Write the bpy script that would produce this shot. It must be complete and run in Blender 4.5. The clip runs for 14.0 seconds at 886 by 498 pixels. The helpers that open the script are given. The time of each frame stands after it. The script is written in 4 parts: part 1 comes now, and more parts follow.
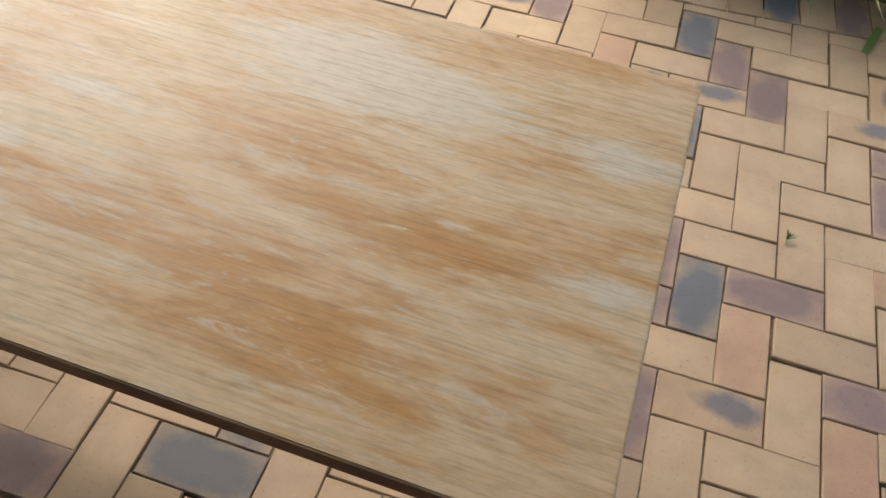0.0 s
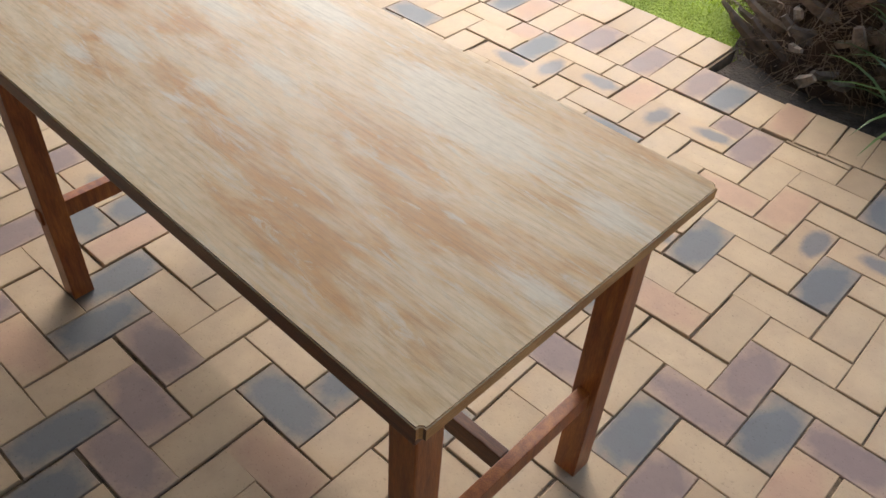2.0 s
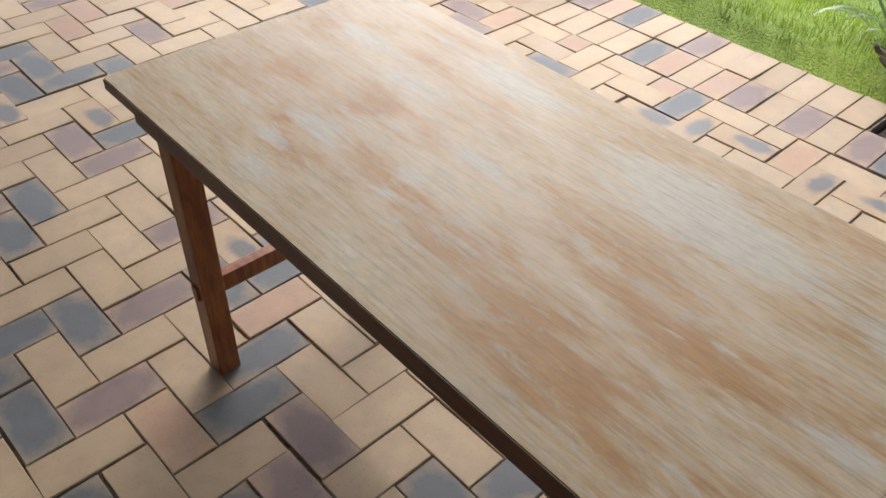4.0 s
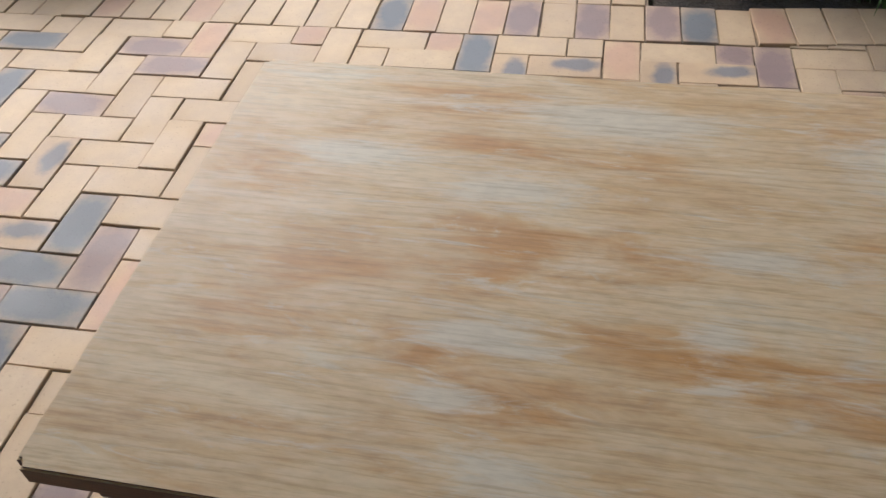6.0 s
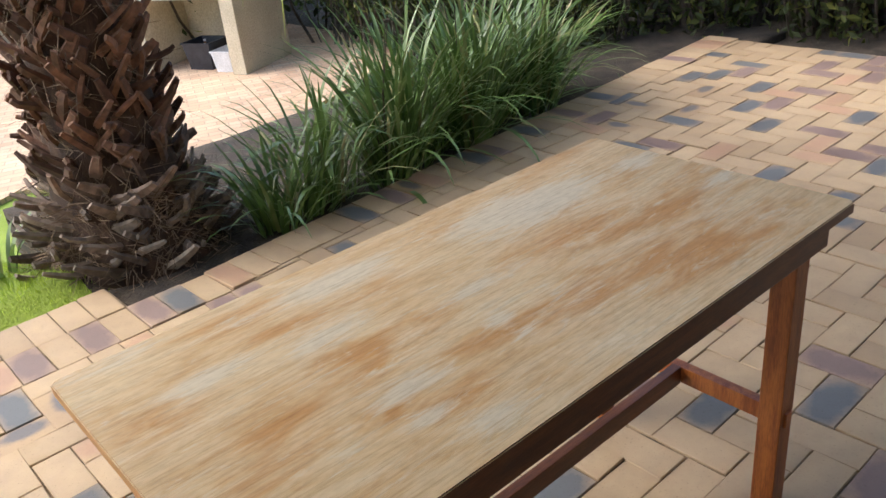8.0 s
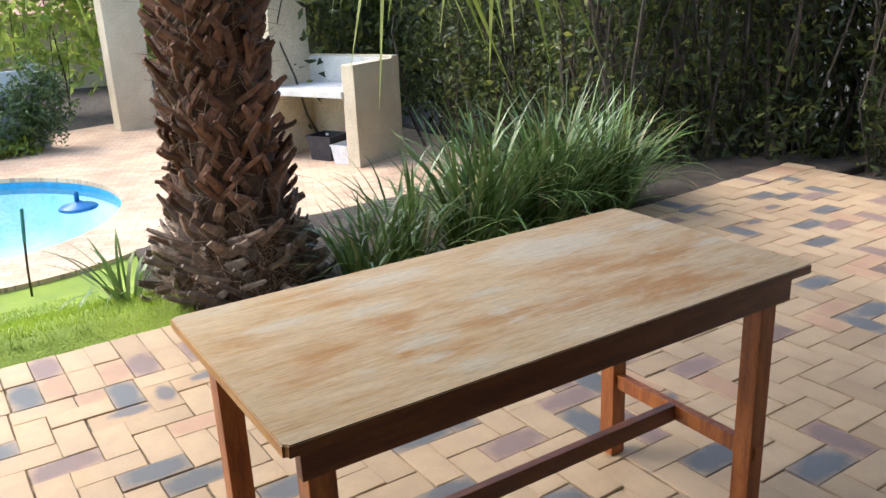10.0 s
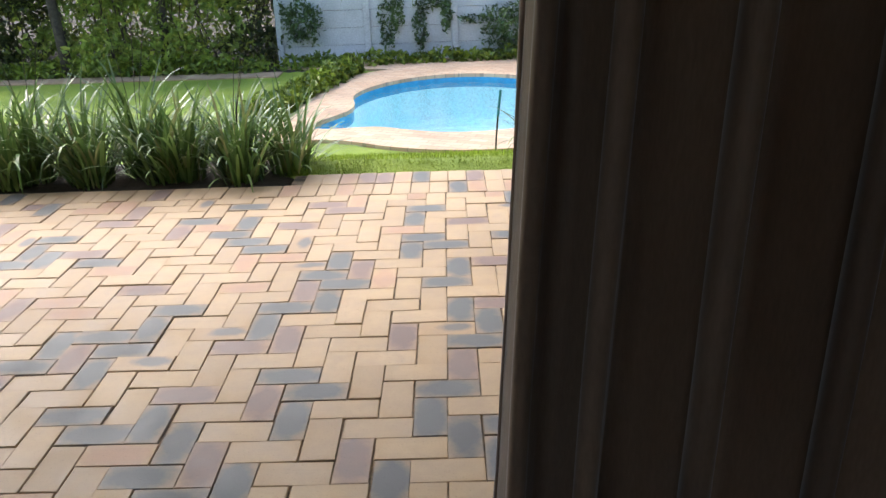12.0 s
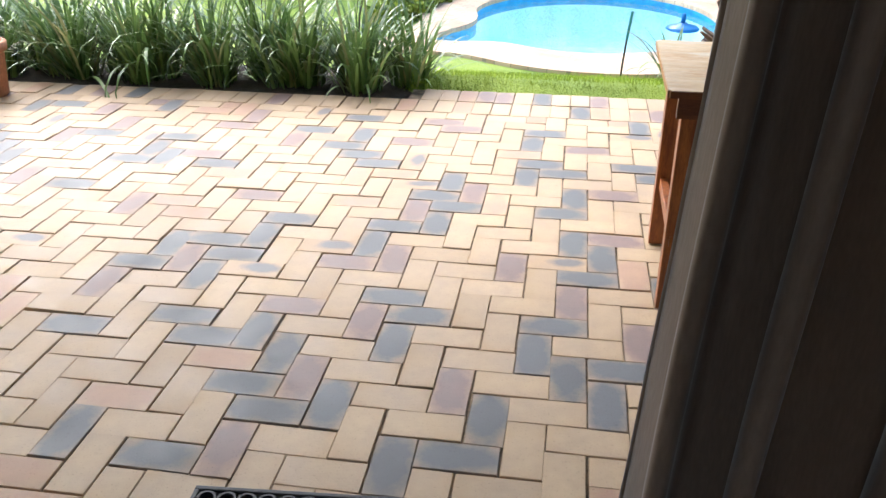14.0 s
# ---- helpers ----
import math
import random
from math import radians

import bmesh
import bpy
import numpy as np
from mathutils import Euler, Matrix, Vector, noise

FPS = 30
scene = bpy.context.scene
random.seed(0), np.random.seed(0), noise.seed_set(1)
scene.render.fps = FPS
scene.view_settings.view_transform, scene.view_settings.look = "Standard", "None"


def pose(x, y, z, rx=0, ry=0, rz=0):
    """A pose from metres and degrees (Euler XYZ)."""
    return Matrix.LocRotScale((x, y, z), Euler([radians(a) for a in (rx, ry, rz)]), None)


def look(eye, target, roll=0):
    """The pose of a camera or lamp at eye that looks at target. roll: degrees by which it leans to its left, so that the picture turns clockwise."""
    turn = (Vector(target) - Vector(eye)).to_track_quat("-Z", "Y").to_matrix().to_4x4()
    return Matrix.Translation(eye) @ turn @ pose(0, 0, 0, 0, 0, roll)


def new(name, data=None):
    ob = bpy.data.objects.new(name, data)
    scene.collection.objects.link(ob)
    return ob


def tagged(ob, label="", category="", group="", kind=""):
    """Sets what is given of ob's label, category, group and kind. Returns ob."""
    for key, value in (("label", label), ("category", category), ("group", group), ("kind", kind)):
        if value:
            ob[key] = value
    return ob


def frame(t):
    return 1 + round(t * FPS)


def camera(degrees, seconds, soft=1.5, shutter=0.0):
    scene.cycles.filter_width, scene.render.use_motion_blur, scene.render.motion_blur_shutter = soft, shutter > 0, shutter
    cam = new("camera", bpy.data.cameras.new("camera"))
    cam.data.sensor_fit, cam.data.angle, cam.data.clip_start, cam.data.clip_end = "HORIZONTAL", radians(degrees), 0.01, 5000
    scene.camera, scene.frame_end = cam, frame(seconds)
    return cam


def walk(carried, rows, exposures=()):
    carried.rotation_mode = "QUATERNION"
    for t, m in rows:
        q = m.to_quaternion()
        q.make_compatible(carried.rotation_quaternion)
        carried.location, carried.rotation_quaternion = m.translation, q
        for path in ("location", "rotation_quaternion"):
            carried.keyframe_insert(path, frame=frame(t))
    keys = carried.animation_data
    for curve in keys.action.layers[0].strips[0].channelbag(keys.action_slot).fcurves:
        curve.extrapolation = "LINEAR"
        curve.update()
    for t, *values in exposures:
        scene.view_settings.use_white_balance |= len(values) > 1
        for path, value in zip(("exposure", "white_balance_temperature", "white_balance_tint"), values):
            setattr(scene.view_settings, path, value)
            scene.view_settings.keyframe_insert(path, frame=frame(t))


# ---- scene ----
cam = camera(56.4, 14.0)
PATH = [
    (0, (1.197, -0.27, 1.407), (0.914, 0.979, -0.129), 6.3),
    (0.5, (1.283, -0.328, 1.414), (0.726, 0.885, -0.075), 4.3),
    (1, (1.388, -0.418, 1.484), (0.677, 0.849, 0.109), 2.8),
    (1.5, (1.507, -0.457, 1.502), (0.689, 0.769, 0.15), 3.2),
    (2, (1.633, -0.382, 1.5), (0.687, 0.742, 0.143), 4.0),
    (2.5, (1.68, -0.382, 1.487), (0.616, 0.648, 0.143), 4.3),
    (3, (1.632, -0.401, 1.495), (0.507, 0.588, 0.169), 2.7),
    (3.2, (1.598, -0.429, 1.504), (0.465, 0.575, 0.196), 3.1),
    (5.5, (0.601, -0.329, 1.378), (0.003, 0.995, 0.004), -2.9),
    (6, (0.432, -0.258, 1.345), (0.118, 1.132, -0.059), -4.1),
    (6.5, (0.277, -0.16, 1.365), (0.249, 1.317, 0.017), -5.8),
    (7, (0.074, -0.15, 1.36), (0.601, 1.214, -0.005), -3.3),
    (7.5, (-0.017, -0.331, 1.436), (0.949, 0.951, 0.243), -3.4),
    (7.7, (-0.123, -0.44, 1.455), (0.999, 0.872, 0.445), -5.2),
    (10, (-0.4, -1.029, 1.426), (0.632, 0.562, 0.791), -2.6),
    (10.5, (-0.508, -1.35, 1.461), (0.23, 0.355, 0.72), -3.2),
    (11, (-0.51, -1.741, 1.513), (-0.329, 0.109, 0.775), -1.6),
    (11.3, (-0.425, -1.986, 1.502), (-0.467, -0.127, 0.765), -1.9),
    (11.5, (-0.342, -2.164, 1.486), (-0.404, -0.3, 0.763), -2.4),
    (12, (-0.262, -2.446, 1.435), (-0.286, -0.587, 0.696), -1.9),
    (12.5, (-0.06, -2.641, 1.399), (-0.13, -0.803, 0.613), -2.0),
    (13, (0.052, -2.701, 1.377), (-0.081, -0.881, 0.558), -4.7),
    (13.5, (-0.018, -2.65, 1.386), (-0.233, -0.869, 0.503), -1.5),
    (14, (-0.301, -2.339, 1.429), (-0.572, -0.582, 0.512), 0.0),
]
walk(cam, [(t, look(eye, target, roll)) for t, eye, target, roll in PATH], exposures=[(0, 1.65, 6750, 10), (1.0, 1.65, 6350, 10), (2.5, 1.5, 6350, 10), (3.2, 1.55, 6250, 10), (5.5, 1.25, 5900, 10), (6.5, 1.25, 6100, 10), (7.5, 1.55, 6300, 10), (9.8, 1.95, 6150, 10), (10.5, 1.6, 6150, 10), (11.5, 1.5, 6250, 10), (12.5, 2.1, 6250, 10), (13.5, 2.3, 6150, 10), (14.0, 2.2, 5950, 10)])


# ---- light ----
world = bpy.data.worlds.new("sky")
scene.world = world
world.use_nodes = True
wn = world.node_tree.nodes
sky = wn.new("ShaderNodeTexSky")
sky.sky_type = "NISHITA"
sky.sun_disc = False
sky.sun_elevation, sky.sun_rotation = radians(48), radians(-42)
sky.air_density, sky.dust_density = 1.2, 3.0
world.node_tree.links.new(sky.outputs[0], wn["Background"].inputs[0])
wn["Background"].inputs[1].default_value = 0.15
sun = new("sun", bpy.data.lights.new("sun", "SUN"))
sun.data.energy, sun.data.angle, sun.data.color = 1.0, radians(50), (1.0, 0.97, 0.93)
sun.matrix_world = look((-2.9, 3.2, 4.8), (0, 0, 0))


# ---- materials ----
def mat(name, rough=0.7, metal=0.0):
    m = bpy.data.materials.new(name)
    m.use_nodes = True
    b = m.node_tree.nodes["Principled BSDF"]
    b.inputs["Roughness"].default_value, b.inputs["Metallic"].default_value = rough, metal
    return m, m.node_tree, b


def node(nt, kind, **values):
    n = nt.nodes.new("ShaderNode" + kind)
    for key, value in values.items():
        n.inputs[key.replace("_", " ")].default_value = value
    return n


def coords(nt, scale=(1, 1, 1), out="Object", turn=0.0):
    tc, mp = nt.nodes.new("ShaderNodeTexCoord"), nt.nodes.new("ShaderNodeMapping")
    mp.inputs["Scale"].default_value = scale
    mp.inputs["Rotation"].default_value = (0, 0, turn)
    nt.links.new(tc.outputs[out], mp.inputs[0])
    return mp.outputs[0]


def ramp(nt, source, stops):
    r = nt.nodes.new("ShaderNodeValToRGB")
    e = r.color_ramp.elements
    while len(e) < len(stops):
        e.new(0.5)
    for slot, (at, c) in zip(e, stops):
        slot.position, slot.color = at, (*c, 1) if len(c) == 3 else c
    nt.links.new(source, r.inputs[0])
    return r.outputs[0]


def blend(nt, factor, a, b, how="MIX"):
    n = nt.nodes.new("ShaderNodeMix")
    n.data_type, n.blend_type = "RGBA", how
    for slot, v in ((0, factor), (6, a), (7, b)):
        if isinstance(v, (float, int)):
            n.inputs[slot].default_value = v
        elif isinstance(v, tuple):
            n.inputs[slot].default_value = (*v, 1)
        else:
            nt.links.new(v, n.inputs[slot])
    return n.outputs[2]


def bump(nt, b, height, strength=0.3, distance=0.002):
    n = nt.nodes.new("ShaderNodeBump")
    n.inputs["Strength"].default_value, n.inputs["Distance"].default_value = strength, distance
    nt.links.new(height, n.inputs["Height"])
    nt.links.new(n.outputs[0], b.inputs["Normal"])


def mottled(name, a, b2, scale=6, rough=0.7, fine=60, bump_d=0.002, stretch=(1, 1, 1), metal=0.0, strength=0.4, out="Object"):
    """Two colours mixed by coarse noise, with a fine grain and relief."""
    m, nt, b = mat(name, rough, metal)
    co = coords(nt, stretch, out)
    n1, n2 = node(nt, "TexNoise", Scale=scale, Detail=6.0, Roughness=0.6), node(nt, "TexNoise", Scale=fine, Detail=4.0)
    nt.links.new(co, n1.inputs["Vector"]), nt.links.new(co, n2.inputs["Vector"])
    c = ramp(nt, n1.outputs[0], [(0.35, a), (0.65, b2)])
    g = ramp(nt, n2.outputs[0], [(0.3, (0.78, 0.78, 0.78)), (0.7, (1.1, 1.1, 1.1))])
    nt.links.new(blend(nt, 1.0, c, g, "MULTIPLY"), b.inputs["Base Color"])
    bump(nt, b, n2.outputs[0], strength, bump_d)
    return m


def leafy(name, dark, light, rough=0.5, dry=None, thin=0.25):
    m, nt, b = mat(name, rough)
    geo = nt.nodes.new("ShaderNodeNewGeometry")
    stops = [(0.0, dark), (0.8, light)] + ([(0.97, dry)] if dry else [])
    c = ramp(nt, geo.outputs["Random Per Island"], stops)
    n1 = node(nt, "TexNoise", Scale=2.2, Detail=3.0)
    nt.links.new(coords(nt), n1.inputs["Vector"])
    g = ramp(nt, n1.outputs[0], [(0.35, (0.6, 0.6, 0.6)), (0.65, (1.2, 1.2, 1.2))])
    c = blend(nt, 1.0, c, g, "MULTIPLY")
    nt.links.new(c, b.inputs["Base Color"])
    tr, mx = nt.nodes.new("ShaderNodeBsdfTranslucent"), nt.nodes.new("ShaderNodeMixShader")
    mx.inputs[0].default_value = thin
    nt.links.new(c, tr.inputs[0])
    nt.links.new(b.outputs[0], mx.inputs[1]), nt.links.new(tr.outputs[0], mx.inputs[2])
    nt.links.new(mx.outputs[0], nt.nodes["Material Output"].inputs[0])
    return m


def brick_material(name, edge, core, amount, at=(0.5, 0.5), squeeze=1.0):
    """A clay paver: edge colour, a flashed core, blotches, sandy grain and specks."""
    m, nt, b = mat(name, 0.72)
    info, uv = nt.nodes.new("ShaderNodeObjectInfo"), nt.nodes.new("ShaderNodeUVMap")
    geo = nt.nodes.new("ShaderNodeNewGeometry")
    co = nt.nodes.new("ShaderNodeVectorMath")
    co.operation = "ADD"
    nt.links.new(geo.outputs["Position"], co.inputs[0])
    co.inputs[1].default_value = (3.1, 7.7, 0)
    n1, n2, n3 = node(nt, "TexNoise", Scale=9.0, Detail=5.0, Roughness=0.65), node(nt, "TexNoise", Scale=160.0, Detail=3.0), node(nt, "TexNoise", Scale=1.3, Detail=3.0)
    for n in (n1, n2, n3):
        nt.links.new(co.outputs[0], n.inputs["Vector"])
    sep = nt.nodes.new("ShaderNodeSeparateXYZ")
    nt.links.new(uv.outputs[0], sep.inputs[0])

    def calc(how, p, q=None):
        k = nt.nodes.new("ShaderNodeMath")
        k.operation = how
        for slot, v in zip((0, 1), (p, q)):
            if isinstance(v, (int, float)):
                k.inputs[slot].default_value = v
            elif v is not None:
                nt.links.new(v, k.inputs[slot])
        return k.outputs[0]

    du = calc("POWER", calc("ABSOLUTE", calc("MULTIPLY", calc("SUBTRACT", sep.outputs[0], at[0]), squeeze)), 2.0)
    dv = calc("POWER", calc("ABSOLUTE", calc("MULTIPLY", calc("SUBTRACT", sep.outputs[1], at[1]), squeeze)), 2.0)
    far = calc("ADD", calc("POWER", calc("ADD", du, dv), 0.5), calc("MULTIPLY", calc("SUBTRACT", n1.outputs[0], 0.5), 0.75))
    inside = ramp(nt, far, [(0.36, (amount,) * 3), (0.66, (0, 0, 0))])
    c = blend(nt, inside, edge, core)
    tone = calc("ADD", calc("MULTIPLY", info.outputs["Random"], 0.5), calc("MULTIPLY", geo.outputs["Random Per Island"], 0.5))
    c = blend(nt, 1.0, c, ramp(nt, tone, [(0.0, (0.74, 0.68, 0.62)), (0.35, (0.97, 0.95, 0.92)), (0.7, (1.04, 1.02, 0.98)), (1.0, (1.16, 1.15, 1.15))]), "MULTIPLY")
    c = blend(nt, 1.0, c, ramp(nt, n1.outputs[0], [(0.3, (0.86, 0.83, 0.82)), (0.6, (1.05, 1.05, 1.05))]), "MULTIPLY")
    c = blend(nt, 1.0, c, ramp(nt, n3.outputs[0], [(0.35, (0.9, 0.88, 0.88)), (0.65, (1.06, 1.06, 1.06))]), "MULTIPLY")
    specks = ramp(nt, n2.outputs[0], [(0.25, (0.62, 0.6, 0.58)), (0.38, (1, 1, 1))])
    c = blend(nt, 0.8, c, specks, "MULTIPLY")
    nt.links.new(c, b.inputs["Base Color"])
    r = ramp(nt, n1.outputs[0], [(0.3, (0.5, 0.5, 0.5)), (0.7, (0.78, 0.78, 0.78))])
    nt.links.new(r, b.inputs["Roughness"])
    bump(nt, b, n2.outputs[0], 0.35, 0.0012)
    return m


BRICK = [
    brick_material("clay_sand", (0.385, 0.282, 0.172), (0.42, 0.318, 0.203), 0.7),
    brick_material("clay_flashed_blue", (0.27, 0.21, 0.15), (0.112, 0.12, 0.128), 1.0),
    brick_material("clay_mauve", (0.33, 0.235, 0.165), (0.20, 0.142, 0.13), 0.95),
    brick_material("clay_peach", (0.395, 0.28, 0.17), (0.375, 0.23, 0.155), 0.75),
    brick_material("clay_half_flashed", (0.37, 0.265, 0.16), (0.13, 0.125, 0.13), 0.95, (0.66, 0.62), 1.7),
]
JOINT = mottled("joint_sand", (0.06, 0.045, 0.03), (0.30, 0.22, 0.14), 14, 0.95, 120, 0.004)


def table_top_material():
    """Bleached and worn plywood: streaks along x, orange-brown stains, sanded pale patches."""
    m, nt, b = mat("worn_pale_wood", 0.4)
    b.inputs["Specular IOR Level"].default_value = 0.45
    streak, soft = coords(nt, (2.9, 12.0, 8.0)), coords(nt, (1.3, 3.6, 1.0))
    fine, mid = coords(nt, (9.0, 190.0, 60.0)), coords(nt, (1.5, 7.5, 1.0))
    n1, n2 = node(nt, "TexNoise", Scale=1.4, Detail=8.0, Roughness=0.65, Distortion=0.7), node(nt, "TexNoise", Scale=1.0, Detail=5.0, Roughness=0.7)
    n3, n4 = node(nt, "TexNoise", Scale=4.0, Detail=6.0, Roughness=0.6, Distortion=0.9), node(nt, "TexNoise", Scale=38.0, Detail=5.0)
    n5 = node(nt, "TexNoise", Scale=5.5, Detail=7.0, Roughness=0.7, Distortion=1.2)
    for n, co in ((n1, streak), (n2, fine), (n3, mid), (n4, soft), (n5, mid)):
        nt.links.new(co, n.inputs["Vector"])
    base = ramp(nt, n1.outputs[0], [(0.30, (0.50, 0.325, 0.155)), (0.46, (0.56, 0.41, 0.235)), (0.62, (0.60, 0.475, 0.305)), (0.75, (0.63, 0.54, 0.40))])
    # where the old orange varnish is left: centre and half sizes on the top
    def patches(spots, total=None):
        for cx, cy, rx, ry, k in spots:
            total = one_patch(total, cx, cy, rx, ry, k)
        return total

    def one_patch(total, cx, cy, rx, ry, k):
        tc, mp, g, mu = nt.nodes.new("ShaderNodeTexCoord"), nt.nodes.new("ShaderNodeMapping"), nt.nodes.new("ShaderNodeTexGradient"), nt.nodes.new("ShaderNodeMath")
        mp.vector_type, g.gradient_type, mu.operation = "TEXTURE", "SPHERICAL", "MULTIPLY"
        mp.inputs["Location"].default_value, mp.inputs["Scale"].default_value = (cx, cy, 0.75), (rx, ry, 1.0)
        nt.links.new(tc.outputs["Object"], mp.inputs[0]), nt.links.new(mp.outputs[0], g.inputs[0]), nt.links.new(g.outputs[1], mu.inputs[0])
        mu.inputs[1].default_value = k
        if total is None:
            return mu.outputs[0]
        else:
            ad = nt.nodes.new("ShaderNodeMath")
            ad.operation = "ADD"
            nt.links.new(total, ad.inputs[0]), nt.links.new(mu.outputs[0], ad.inputs[1])
            return ad.outputs[0]

    total = patches(((0.29, 0.57, 0.17, 0.045, 1.5), (0.33, 0.485, 0.12, 0.032, 1.5), (0.42, 0.305, 0.17, 0.08, 1.7), (0.40, 0.125, 0.10, 0.05, 1.7), (0.31, 0.17, 0.07, 0.04, 1.1), (0.56, 0.205, 0.16, 0.04, 1.3), (0.69, 0.17, 0.15, 0.05, 1.3), (0.50, 0.46, 0.15, 0.05, 0.8), (0.20, 0.26, 0.10, 0.04, 1.3), (0.09, 0.39, 0.12, 0.08, 1.0), (0.15, 0.20, 0.12, 0.045, 1.2)))
    total = patches(((1.14, 0.605, 0.13, 0.055, 1.5), (1.06, 0.27, 0.34, 0.15, 1.0), (1.01, 0.12, 0.26, 0.10, 1.1), (1.12, 0.08, 0.22, 0.07, 0.9), (0.88, 0.36, 0.24, 0.12, 0.8), (0.84, 0.16, 0.24, 0.10, 0.8), (0.24, 0.06, 0.14, 0.04, 0.6)), total)
    scrubbed = patches(((0.50, 0.535, 0.15, 0.045, 1.3), (0.36, 0.405, 0.11, 0.05, 1.2), (0.375, 0.195, 0.10, 0.03, 1.6), (0.34, 0.125, 0.06, 0.025, 1.6), (0.40, 0.06, 0.08, 0.03, 1.4), (0.58, 0.225, 0.04, 0.035, 1.5), (0.58, 0.17, 0.05, 0.02, 1.3), (0.62, 0.33, 0.16, 0.03, 1.2), (0.18, 0.45, 0.12, 0.03, 1.5), (0.46, 0.56, 0.2, 0.04, 1.0), (0.88, 0.48, 0.2, 0.10, 1.0)))
    scrubbed = patches(((1.0, 0.47, 0.24, 0.08, 1.1), (0.87, 0.53, 0.22, 0.06, 1.0), (1.25, 0.46, 0.10, 0.05, 1.3), (1.25, 0.26, 0.10, 0.035, 1.2), (0.72, 0.18, 0.12, 0.08, 0.5), (0.12, 0.61, 0.16, 0.025, 0.8)), scrubbed)
    wear = nt.nodes.new("ShaderNodeMath")
    wear.operation = "MULTIPLY_ADD"
    nt.links.new(total, wear.inputs[0]), nt.links.new(n3.outputs[0], wear.inputs[2])
    wear.inputs[1].default_value = 0.34
    stain = ramp(nt, wear.outputs[0], [(0.54, (0, 0, 0)), (0.84, (0.72, 0.72, 0.72))])
    worn = ramp(nt, n1.outputs[0], [(0.44, (1, 1, 1)), (0.66, (0.12, 0.12, 0.12))])
    c = blend(nt, blend(nt, 1.0, stain, worn, "MULTIPLY"), base, (0.44, 0.20, 0.035))
    pale = ramp(nt, n5.outputs[0], [(0.56, (0, 0, 0)), (0.70, (0.75, 0.75, 0.75))])
    c = blend(nt, pale, c, (0.55, 0.465, 0.325))
    rubbed = nt.nodes.new("ShaderNodeMath")
    rubbed.operation = "MULTIPLY_ADD"
    rubbed.inputs[1].default_value = 0.3
    nt.links.new(scrubbed, rubbed.inputs[0]), nt.links.new(n5.outputs[0], rubbed.inputs[2])
    c = blend(nt, ramp(nt, rubbed.outputs[0], [(0.56, (0, 0, 0)), (0.80, (0.9, 0.9, 0.9))]), c, (0.58, 0.52, 0.41))
    c = blend(nt, 0.8, c, ramp(nt, n2.outputs[0], [(0.34, (0.74, 0.69, 0.62)), (0.52, (1.04, 1.03, 1.02))]), "MULTIPLY")
    c = blend(nt, 0.6, c, ramp(nt, n4.outputs[0], [(0.3, (0.82, 0.81, 0.80)), (0.6, (1.05, 1.05, 1.05))]), "MULTIPLY")
    nt.links.new(c, b.inputs["Base Color"])
    nt.links.new(ramp(nt, n5.outputs[0], [(0.3, (0.42, 0.42, 0.42)), (0.7, (0.56, 0.56, 0.56))]), b.inputs["Roughness"])
    bump(nt, b, n2.outputs[0], 0.22, 0.0008)
    return m


TOP_WOOD = table_top_material()
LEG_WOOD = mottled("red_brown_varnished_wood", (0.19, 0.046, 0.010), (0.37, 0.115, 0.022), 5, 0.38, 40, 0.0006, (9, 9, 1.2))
# the leg wood again, about half as bright: shade put into the colour
SHADED_WOOD = mottled("red_brown_wood_shaded", (0.085, 0.024, 0.009), (0.17, 0.055, 0.016), 5, 0.38, 40, 0.0006, (1.2, 9, 9))
EDGE_WOOD = mottled("raw_ply_edge", (0.34, 0.15, 0.045), (0.5, 0.28, 0.10), 6, 0.6, 60, 0.001, (9, 1.5, 9))
GRASS = mottled("lawn_grass", (0.14, 0.215, 0.016), (0.235, 0.31, 0.026), 1.1, 0.8, 90, 0.02, strength=0.7)
SOIL = mottled("dark_soil", (0.022, 0.016, 0.011), (0.075, 0.055, 0.038), 7, 0.95, 80, 0.02, strength=0.8)
BARK = mottled("palm_bark", (0.03, 0.016, 0.010), (0.09, 0.05, 0.03), 5, 0.9, 70, 0.006, (3, 3, 1), strength=0.7)
STRAP = leafy("strap_leaf", (0.065, 0.13, 0.03), (0.19, 0.285, 0.08), 0.33, (0.30, 0.27, 0.12))
HEDGE = leafy("hedge_leaf", (0.026, 0.04, 0.013), (0.095, 0.125, 0.034), 0.5, (0.24, 0.25, 0.06), 0.5)
SHRUB = leafy("shrub_leaf", (0.20, 0.28, 0.05), (0.46, 0.56, 0.13), 0.45, (0.55, 0.56, 0.12), 0.65)
IVY = leafy("ivy_leaf", (0.035, 0.07, 0.028), (0.11, 0.17, 0.05), 0.45)
COVER = leafy("ground_cover_leaf", (0.06, 0.11, 0.012), (0.26, 0.33, 0.03), 0.5)
FROND = leafy("palm_frond", (0.14, 0.19, 0.03), (0.34, 0.40, 0.09), 0.45, None, 0.45)
TWIG = mottled("grey_twig", (0.035, 0.026, 0.019), (0.10, 0.08, 0.06), 9, 0.9, 60, 0.004)
CONCRETE = mottled("grey_precast_concrete", (0.48, 0.49, 0.51), (0.62, 0.63, 0.65), 1.6, 0.85, 40, 0.003)
PLASTER = mottled("cream_plaster", (0.50, 0.42, 0.30), (0.62, 0.54, 0.40), 2.0, 0.85, 50, 0.003)
SLAB = mottled("pale_stone_slab", (0.55, 0.53, 0.49), (0.68, 0.66, 0.62), 3.0, 0.6, 60, 0.001)
